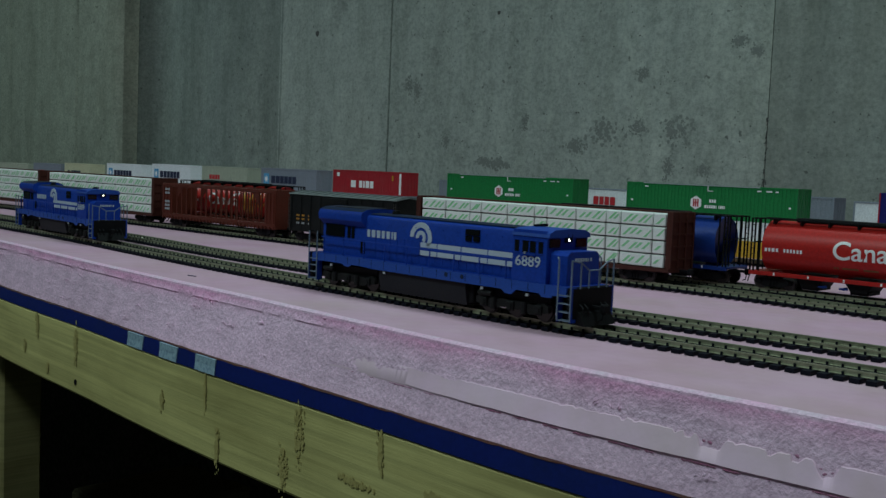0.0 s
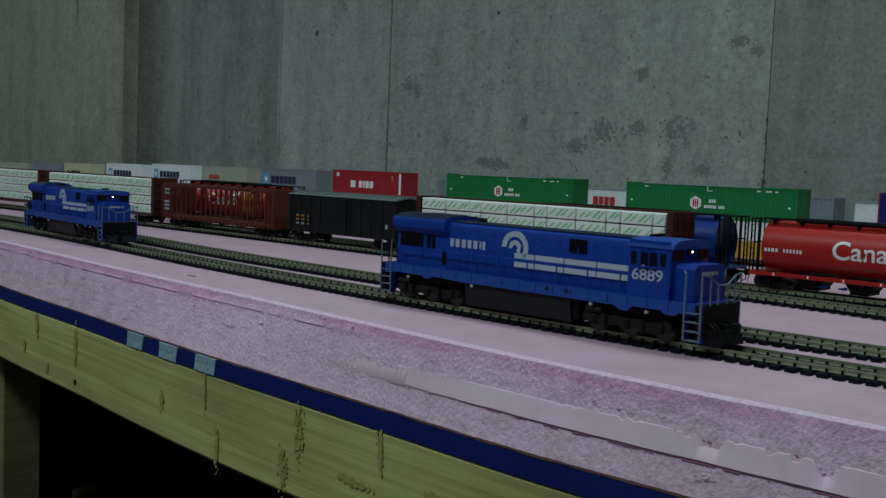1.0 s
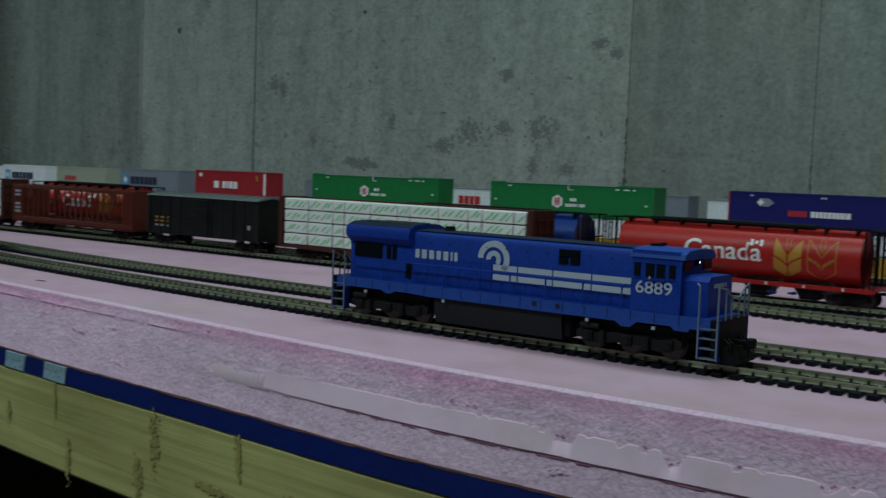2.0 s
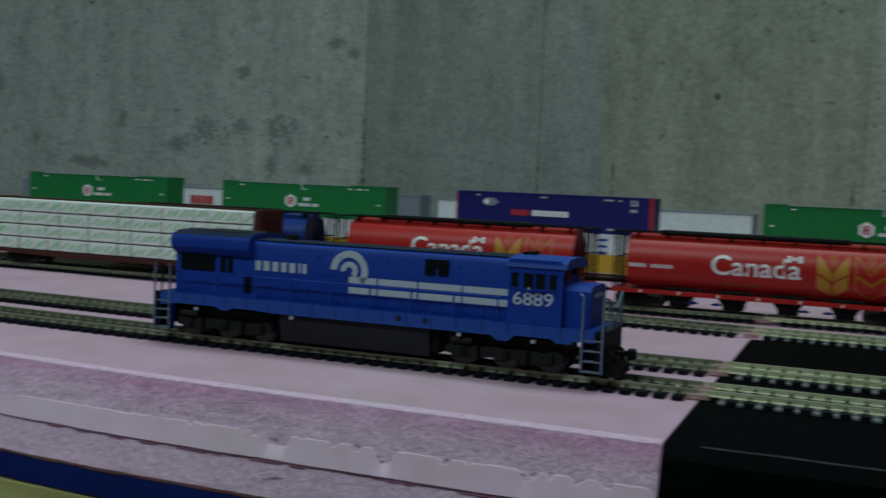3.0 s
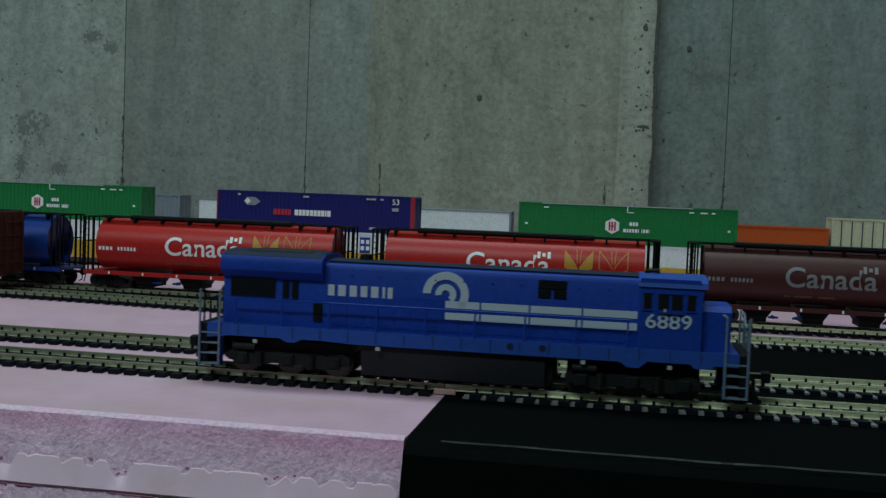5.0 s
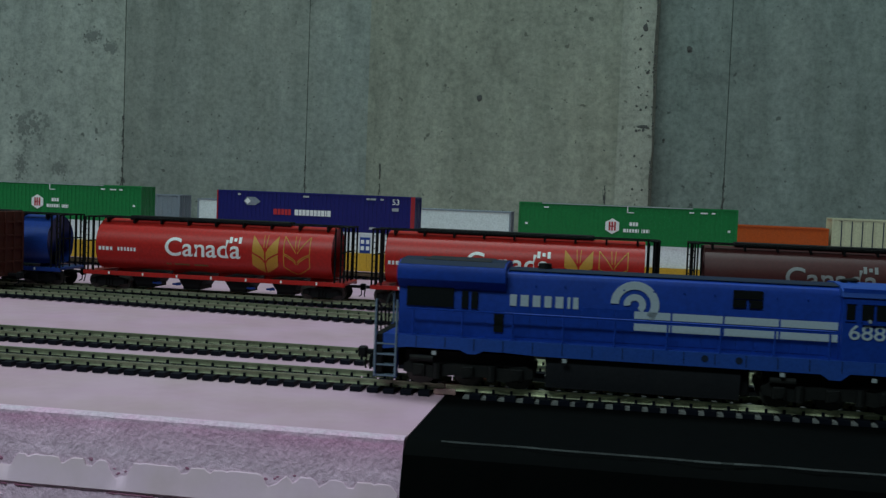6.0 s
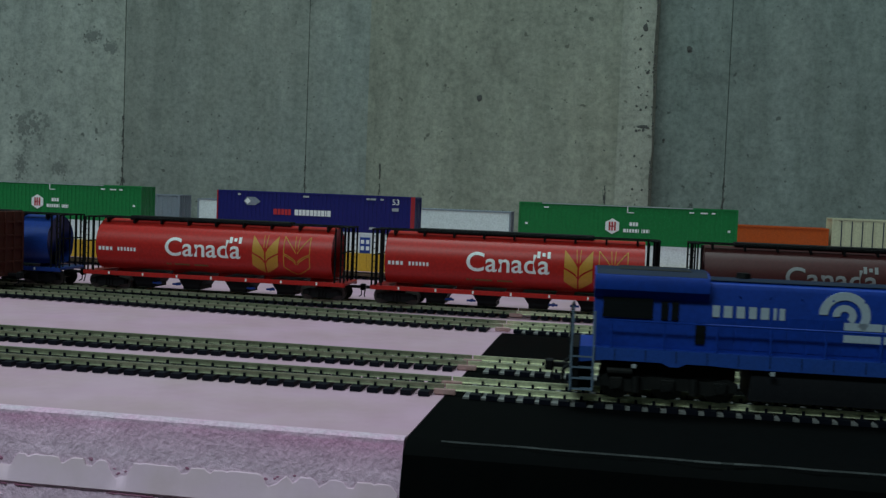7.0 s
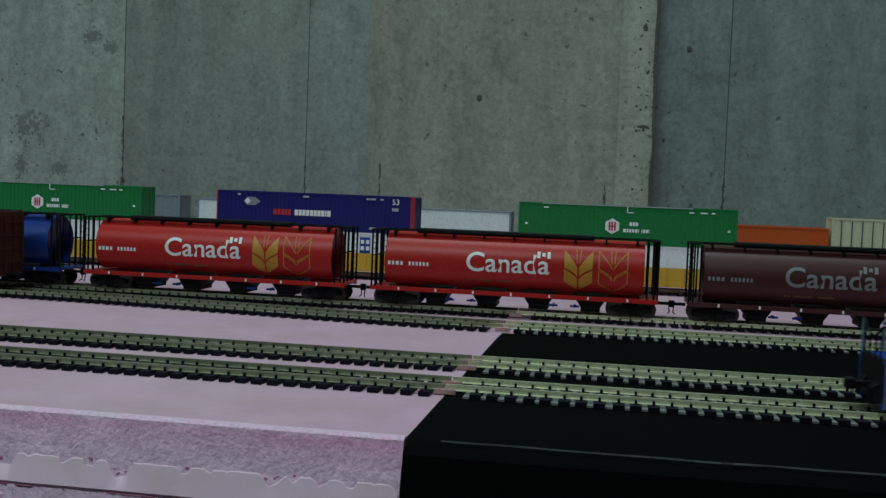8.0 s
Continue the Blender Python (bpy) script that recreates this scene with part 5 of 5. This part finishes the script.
    # trucks
    for cx2 in (-0.069, 0.0620):
        for s in (-1, 1):
            bm = bmesh.new()
            y0, y1 = sorted((s * 0.0118, s * 0.0138))
            extrude(bm, [(cx2 - 0.0245, 0.0052), (cx2 - 0.0245, 0.0082), (cx2 - 0.0215, 0.0098), (cx2 - 0.014, 0.0082), (cx2 - 0.006, 0.0090), (cx2 + 0.006, 0.0090), (cx2 + 0.014, 0.0082), (cx2 + 0.0215, 0.0098),
                         (cx2 + 0.0245, 0.0082), (cx2 + 0.0245, 0.0052), (cx2 + 0.021, 0.0046), (cx2 + 0.014, 0.0030), (cx2 + 0.006, 0.0046), (cx2 - 0.006, 0.0046), (cx2 - 0.014, 0.0030), (cx2 - 0.021, 0.0046)], "y", y0, y1)
            for d in (-0.0185, 0.0, 0.0185):
                box(bm, cx2 + d - 0.0024, cx2 + d + 0.0024, min(s * 0.0134, s * 0.0152), max(s * 0.0134, s * 0.0152), 0.0036, 0.0086, 0.0004)
                tube(bm, (cx2 + d, s * 0.015, 0.0060), (cx2 + d, s * 0.0158, 0.0060), 0.0016, 10)
            for d in (-0.0115, 0.0092):
                tube(bm, (cx2 + d, s * 0.0146, 0.0032), (cx2 + d, s * 0.0146, 0.0092), 0.0016, 8)
            tube(bm, (cx2 - 0.022, s * 0.0144, 0.0108), (cx2 - 0.013, s * 0.0144, 0.0108), 0.0014, 10)
            part("truck_side_frame", bm, M["truckgrey"], th, "dusty dark truck side frame")
        for d in (-0.0185, 0.0, 0.0185):
            wheelset(th, cx2 + d, 0.0058)
        bm = bmesh.new()
        box(bm, cx2 - 0.024, cx2 + 0.024, -0.0115, 0.0115, 0.0090, 0.0135)
        part("truck_bolster", bm, K, th)
    # ends: pilot, steps, couplers, rails
    for s in (-1, 1):
        bm = bmesh.new()
        x0, x1 = sorted((s * 0.0975, s * 0.1010))
        box(bm, x0, x1, -0.0160, 0.0160, 0.0040, 0.0200, 0.0005)
        if s > 0:
            extrude(bm, [(0.1000, 0.0016), (0.1062, 0.0012), (0.1030, 0.0075), (0.1000, 0.0085)], "y", -0.0125, 0.0125)
        part("pilot", bm, K, th, "black pilot sheet")
        coupler(th, s * 0.1000, s, 0.0098)
        for y in (-0.010, -0.0065, 0.0065, 0.010):
            bm = bmesh.new()
            rod(bm, [(s * 0.1008, y, 0.0115), (s * 0.1035, y * 1.02, 0.0095), (s * 0.1035, y * 1.02, 0.0045)], 0.0006)
            part("air_hose", bm, K, th)
        for y in (-1, 1):
            xa, xb = sorted((s * 0.0925, s * 0.1005))
            for z in (0.0030, 0.0072, 0.0114, 0.0156):
                bm = bmesh.new()
                box(bm, xa, xb, min(y * 0.0128, y * 0.0166), max(y * 0.0128, y * 0.0166), z, z + 0.0006)
                part("step_tread", bm, M["railing"], th, "pale step tread")
            bm = bmesh.new()
            box(bm, xa, xb, min(y * 0.0120, y * 0.0128), max(y * 0.0120, y * 0.0128), 0.0030, 0.0195)
            part("step_back", bm, K, th)
            for xs in (xa, xb):
                bm = bmesh.new()
                box(bm, xs - 0.0004, xs + 0.0004, min(y * 0.0128, y * 0.0168), max(y * 0.0128, y * 0.0168), 0.0026, 0.0200)
                part("step_side", bm, B, th)
            bm = bmesh.new()
            for xs in (xa, xb):
                rod(bm, [(xs, y * 0.0168, 0.0030), (xs, y * 0.0168, 0.0335)], 0.00045)
            if s > 0:
                rod(bm, [(xa, y * 0.0168, 0.0335), (xa - 0.0015, y * 0.016, 0.0345)], 0.00045)
            part("grab_rail", bm, M["railing"], th, "blue-grey grab rail")
        em = M["black"] if s < 0 else M["railing"]
        bm = bmesh.new()
        pts = [(s * 0.1005, -0.0168, 0.0335), (s * 0.1012, -0.0105, 0.0325), (s * 0.1012, -0.004, 0.0285), (s * 0.1012, 0.004, 0.0285), (s * 0.1012, 0.0105, 0.0325), (s * 0.1005, 0.0168, 0.0335)]
        rod(bm, pts, 0.0004)
        part("end_rail", bm, em, th)
        for y in (-0.0105, -0.004, 0.004, 0.0105):
            bm = bmesh.new()
            rod(bm, [(s * 0.1012, y, 0.0195), (s * 0.1012, y, 0.0325 if abs(y) > 0.005 else 0.0285)], 0.0004)
            part("end_stanchion", bm, em, th)
    for s in (-1, 1):
        bm = bmesh.new()
        rod(bm, [(-0.0925, s * 0.0163, 0.0305), (0.0610, s * 0.0163, 0.0305)], 0.00035)
        for k in range(9):
            x = -0.0900 + k * 0.0187
            rod(bm, [(x, s * 0.0163, 0.0200), (x, s * 0.0163, 0.0305)], 0.0004)
        part("hand_rail", bm, B, th, "blue walkway hand rail")
        bm = bmesh.new()
        for x in (-0.0815, -0.033, 0.044, 0.075):
            box(bm, x - 0.0008, x + 0.0008, min(s * 0.0165, s * 0.0172), max(s * 0.0165, s * 0.0172), 0.0128, 0.0142)
        part("jacking_lug", bm, M["rod"], th)
    # true length: spread along x, wheels kept round
    k = 1.045
    for o in th.children_recursive:
        o.data.transform(o.matrix_basis)
        o.matrix_basis = Matrix()
        if o.name.startswith("wheelset"):
            xm = sum(v.co.x for v in o.data.vertices) / len(o.data.vertices)
            o.data.transform(Matrix.Translation((xm * (k - 1), 0, 0)))
        else:
            o.data.transform(Matrix.Diagonal((k, 1, 1, 1)))
        # end platforms reach past the hood and the nose
        if o.name.split(".")[0] in ("pilot", "coupler", "air_hose", "step_tread", "step_back", "step_side", "grab_rail", "end_rail", "end_stanchion"):
            o.data.transform(Matrix.Translation((-0.0038 if o.data.vertices[0].co.x < 0 else 0.0020, 0, 0)))
    return th


M["truckgrey"] = paint("dusty_truck_frame", (0.009, 0.009, 0.009), 0.65, 0.45, 0, 0.2, (0.026, 0.023, 0.02), 150)

# ---------- trains ----------
# rear freight track: covered hoppers
H_RED = cylindrical_hopper(M["red"], M["red"], M["white"], M["gold"])
tagged(H_RED, "bright red covered hopper car, white lettering, gold wheat emblem")
H_RED.matrix_basis = pose(-0.276, Y4, RAIL)
copy_thing(H_RED, pose(-1.0, Y4, RAIL))
H_RED_2 = cylindrical_hopper(M["red"], M["red"], M["white"], M["gold"], True, -0.0300, 0.0430)
tagged(H_RED_2, "bright red covered hopper car, white lettering set towards the wheat emblem")
H_RED_2.matrix_basis = pose(-0.0695, Y4, RAIL)
H_MAR = cylindrical_hopper(M["maroon"], M["maroon"], M["fadedmark"], M["dullgold"], True, -0.0355)
tagged(H_MAR, "faded dark maroon covered hopper car with dull lettering")
H_MAR.matrix_basis = pose(0.1375, Y4, RAIL)
H_BLUE = cylindrical_hopper(M["blue_car"], M["blue_car"], M["white"], M["gold"], False)
tagged(H_BLUE, "dark blue cylindrical covered hopper car")
H_BLUE.matrix_basis = pose(-0.4825, Y4, RAIL)

# middle freight track: lumber cars, boxcar, rusty car
Y3L = 0.650
lum = lumber_car()
lum.matrix_basis = pose(-0.5325, Y3L, RAIL)
copy_thing(lum, pose(-1.2, Y3L, RAIL))
copy_thing(lum, pose(-1.472, Y3L, RAIL))
boxcar().matrix_basis = pose(-0.757, Y3L, RAIL)
open_hopper().matrix_basis = pose(-0.954, Y3L, RAIL)

# container train
YC = 0.916
ZT = 0.0753


def mark_hub(c, L, H):
    """Hexagon emblem with bars, plus small unlettered marks."""
    y = -0.0001
    cx, cz, r = 0.081, H * 0.46, 0.0068
    quad_shape(c, [(cx + r * math.sin(radians(a)), cz + r * math.cos(radians(a))) for a in range(0, 360, 60)], y, M["white"], "hexagon_emblem")
    bm = bmesh.new()
    for dx in (-0.003, -0.0008, 0.0016):
        box(bm, cx + dx, cx + dx + 0.0014, y - 0.0003, y, cz - 0.0038, cz + 0.0038)
    box(bm, cx - 0.003, cx + 0.003, y - 0.0003, y, cz - 0.0005, cz + 0.0005)
    part("emblem", bm, M["redink"], c)
    bars(c, [0.0022, 0.0018, 0.002], 0.0955, y, cz + 0.0008, 0.0032, 0.0006, M["white"], "name_marking")
    bars(c, [0.0024, 0.0014, 0.0018, 0.0018, 0.002, 0.0008, -0.001, 0.0008, 0.0018, 0.0016, 0.0006], 0.0905, y, cz - 0.0048, 0.003, 0.0006, M["white"], "name_marking")
    bars(c, [0.004, -0.118, 0.004, -0.004, 0.006, -0.002, 0.003], 0.022, y, H - 0.0045, 0.0012, 0.0006, M["white"], "marking")
    bars(c, [0.0022, -0.168, 0.0022], 0.006, y, H * 0.42, 0.0018, 0.0006, M["white"], "marking")
    bars(c, [0.0008], 0.093, y, H - 0.0060, 0.005, 0, M["white"], "marking")
    bars(c, [0.006], 0.093, y, H - 0.0062, 0.0007, 0, M["white"], "marking")
    # grey bar painted as the highlight along the top rail
    bars(c, [0.128], 0.020, y, H - 0.0009, 0.0009, 0, M["rod"], "top_highlight_strip")


def stack(x0, length, car_len, lower_mat, lower_len, height=0.0333, foot=0.042):
    w = copy_thing(WELL, pose(x0 + length / 2, YC + 0.0149, RAIL))
    lo = container("shipping_container", "white ribbed shipping container in a well car", lower_len, 0.0333 - 0.0003, M[lower_mat], 26)
    lo.matrix_basis = pose(x0 + (length - lower_len) / 2, YC, foot - 0.0333)


WELL = well_car(0.205)
WELL.matrix_basis = pose(-0.788, YC + 0.0149, RAIL)


def place_hub(x):
    c = container("shipping_container", "bright green ribbed shipping container with a white hexagon emblem", 0.1855, 0.0333, M["green"], 46)
    mark_hub(c, 0.1855, 0.0333)
    c.matrix_basis = pose(x, YC, ZT - 0.0333)
    return c


for i, x in enumerate((-0.8808, -0.6266, -0.0894)):
    place_hub(x)
    if i:
        stack(x, 0.1855, 0.205, "cwhite", 0.168)
lo0 = container("shipping_container", "white ribbed shipping container in a well car", 0.168, 0.033, M["cwhite"], 26)
lo0.matrix_basis = pose(-0.872, YC, 0.0087)

pc = container("shipping_container", "navy blue ribbed shipping container with red corner posts", 0.1855, 0.0333, M["navy"], 46)
pc.matrix_basis = pose(-0.3671, YC, ZT - 0.0333)
y = -0.0001
quad_shape(pc, [(0.026, 0.0240), (0.029, 0.0278), (0.037, 0.0278), (0.042, 0.0240), (0.037, 0.0205), (0.029, 0.0205)], y, M["cgrey"], "arrow_emblem")
quad_shape(pc, [(0.0268, 0.0240), (0.0298, 0.0270), (0.0328, 0.0240), (0.0298, 0.0212)], y - 0.0002, M["white"], "diamond_emblem")
bars(pc, [0.0036, 0.0026, 0.0026, 0.0026, 0.0026], 0.0545, y, 0.0128, 0.0052, 0.0006, M["redink"], "name_marking")
bars(pc, [0.0034, 0.0026, 0.0030, 0.0030, 0.0030, 0.0028, 0.0028, 0.0030, 0.0014, 0.0032], 0.0745, y, 0.0128, 0.0052, 0.0006, M["white"], "name_marking")
letters("53", 0.0070, M["white"], pc, 0.1648, y - 0.0003, 0.0258, "number_lettering", 0.0062)
bars(pc, [0.006, -0.001], 0.1645, y, 0.0200, 0.0028, 0.0006, M["rod"], "marking")
bars(pc, [0.003, -0.058, 0.0055, -0.052, 0.003, 0.005, -0.003, 0.003], 0.020, y, 0.0292, 0.0016, 0.0006, M["rod"], "marking")
bars(pc, [0.003, -0.118, 0.006, -0.02, 0.003], 0.022, y, 0.003, 0.002, 0.0006, M["rod"], "marking")
for xx in (0.0002, 0.1815):
    bm = bmesh.new()
    box(bm, xx, xx + (0.0012 if xx < 0.1 else 0.0038), -0.0002, 0.0006, 0.0, 0.0333)
    part("corner_stripe", bm, M["cred"], pc, "red corner stripe")
w2 = copy_thing(WELL, pose(-0.3671 + 0.0928, YC + 0.0149, RAIL))
lo = container("shipping_container", "white shipping container in a well car with a blue square mark", 0.2 - 0.032, 0.033, M["cwhite"], 0)
lo.matrix_basis = pose(-0.358, YC, 0.0087)
quad_shape(lo, [(0.127, 0.014), (0.1365, 0.014), (0.1365, 0.029), (0.127, 0.029)], y, M["navyink"], "square_emblem")
bars(lo, [0.003, -0.001, 0.003], 0.128, y - 0.0002, 0.0175, 0.0035, 0.0004, M["white"], "marking")
bars(lo, [0.003, -0.001, 0.003], 0.128, y - 0.0002, 0.0232, 0.0035, 0.0004, M["white"], "marking")


def star_box(c, H, dark):
    y = -0.0001
    quad_shape(c, [(0.0065, H * 0.22), (0.0185, H * 0.22), (0.0185, H * 0.74), (0.0065, H * 0.74)], y, M["lightblue"], "square_emblem")
    star = []
    for k in range(14):
        r = 0.0052 if k % 2 == 0 else 0.0022
        star.append((0.0125 + r * math.sin(k * math.pi / 7), H * 0.48 + r * math.cos(k * math.pi / 7)))
    quad_shape(c, star, y - 0.0002, M["white"], "star_emblem")
    bars(c, [0.0085, 0.0085, 0.0075, 0.0075, 0.007, 0.0078], 0.0235, y, H * 0.30, H * 0.34, 0.0016, M["ink"], "name_marking")


for x, ln, mat, lab, kind, dz in ((-1.088, 0.130, "cred", "deep red ribbed shipping container with white name bars", "k", 0.0018), (-1.2435, 0.121, "cgrey", "blue-grey shipping container with a blue star square", "star", 0.0040),
                                  (-1.3905, 0.114, "cpale", "pale green-grey shipping container with small red marking", "o", 0.0056), (-1.5294, 0.109, "cwhite", "white shipping container with a blue star square", "star", 0.0062),
                                  (-1.6704, 0.107, "cwhite", "white shipping container with a blue star square", "star", 0.0090), (-1.8176, 0.088, "ccream", "cream shipping container with dark marking", "c", 0.0125),
                                  (-1.9363, 0.105, "cgrey", "grey shipping container with a red marking", "o", 0.0152), (-2.0778, 0.12, "cpale", "pale grey shipping container with a red marking", "o", 0.0182)):
    H = 0.0298
    c = container("shipping_container", lab, ln, H, M[mat], 30)
    c.matrix_basis = pose(x, YC, ZT - dz - H)
    if kind == "k":
        bars(c, [0.009, -0.003, 0.006, 0.003, 0.0065, 0.006], 0.036, -0.0001, H * 0.26, H * 0.30, 0.0018, M["white"], "name_marking")
        bars(c, [0.0035], ln - 0.0045, -0.0001, 0.0012, H - 0.003, 0, M["white"], "end_stripe")
        bars(c, [0.005], 0.008, -0.0001, H * 0.72, H * 0.16, 0, M["white"], "marking")
        bars(c, [0.003], ln - 0.018, -0.0001, H * 0.62, H * 0.22, 0, M["gold"], "marking")
    elif kind == "star":
        star_box(c, H, mat)
    else:
        bars(c, [0.006, 0.006, 0.005, 0.004] if kind == "o" else [0.006, -0.004, 0.007, 0.007, 0.006, 0.007], 0.02 if kind == "o" else 0.012, -0.0001, H * 0.36, H * 0.22, 0.0016, M["redink"] if kind == "o" else M["ink"], "name_marking")
    low = container("shipping_container", "grey-green shipping container in a well car", ln, ZT - dz - H - 0.0087, M["cpale" if kind != "k" else "cgrey"], 20)
    low.matrix_basis = pose(x, YC, 0.0087)
    copy_thing(WELL, pose(x + ln / 2, YC + 0.0149, RAIL)).scale = ((ln + 0.008) / 0.205, 1, 1)

# farther train, low boxes
YB = 1.02
for x, ln, mat, lab, top in ((-0.805, 0.15, "cwhite", "white container with red italic marking", 0.0648), (-0.256, 0.149, "cwhite", "plain white ribbed container with a grey frame", 0.0643), (0.075, 0.114, "corange", "plain smooth orange freight container", 0.0609),
                             (0.1915, 0.16, "ccream", "cream ribbed container with dark grooves", 0.0708), (-0.4295, 0.10, "cwhite", "plain white ribbed freight container", 0.0651), (-0.62, 0.171, "cgrey", "grey container with a darker end", 0.0675), (-0.99, 0.15, "cgrey", "pale grey ribbed freight container", 0.0655)):
    H = 0.0298
    c = container("freight_container", lab, ln, H, M[mat], 34 if mat != "corange" else 0, group="containers on the far train", frame_mat=M["cgrey"] if mat == "cwhite" else None)
    c.matrix_basis = pose(x, YB, top - H)
    low = container("freight_container", "grey lower container on the far train", ln, top - H - 0.0087, M["cgrey"], 0, group="containers on the far train")
    low.matrix_basis = pose(x, YB, 0.0087)
    if "red italic" in lab:
        bars(c, [0.007, 0.006, 0.006, 0.007], 0.066, -0.0001, 0.011, 0.0095, 0.0014, M["redink"], "name_marking")
        bars(c, [0.03], 0.066, -0.0001, 0.0075, 0.001, 0, M["rod"], "marking")
    if mat == "ccream":
        for k in range(16):
            bars(c, [0.0009], 0.008 + k * 0.0092, -0.0001, 0.003, 0.0245, 0, M["ink"], "groove")
    copy_thing(WELL, pose(x + ln / 2, YB + 0.0149, RAIL)).scale = ((ln - 0.002) / 0.205, 1, 1)

# locomotives
ENGINE = locomotive("locomotives on the front track")
ENGINE.matrix_basis = on_track1(-0.4288)
ENGINE_2 = copy_thing(ENGINE, on_track1(-0.958))
ENGINE_2.scale = (0.87, 0.95, 0.94)
tagged(ENGINE_2, "smaller dusty blue model diesel locomotive with lit headlights")

# ---------- track last ----------
track("front model railway track with black ties", -1.72, 0.36, line1, joint=True)
track("second model railway track with black ties", -1.72, 0.36, line2, joint=True)
track("middle model railway track with black ties under the lumber cars", -1.62, 0.36, line3, joint=True)
track("rear model railway track with black ties under the hopper cars", -1.12, 0.36, lambda x: Y4, joint=True)
track("model railway track under the container train", -2.1, 0.45, lambda x: YC + 0.0149, False)
track("model railway track under the far containers", -1.05, 0.45, lambda x: YB + 0.0149, False)


def motions():
    rows1 = ((0, -0.4296), (0.5, -0.3940), (1.0, -0.3586), (1.2, -0.3443), (2.3, -0.2620), (2.5, -0.2483), (3.0, -0.2110), (3.5, -0.1732), (4.0, -0.1352), (4.5, -0.0974),
             (5.8, 0.0015), (6.0, 0.0150), (6.5, 0.0515), (7.0, 0.0915), (7.5, 0.1440), (8.0, 0.2055))
    walk(ENGINE, [(t, on_track1(x)) for t, x in rows1])
    walk(ENGINE_2, [(t, on_track1(-0.958 + 0.0215 * t)) for t in (0, 2, 4, 6, 8)])


motions()
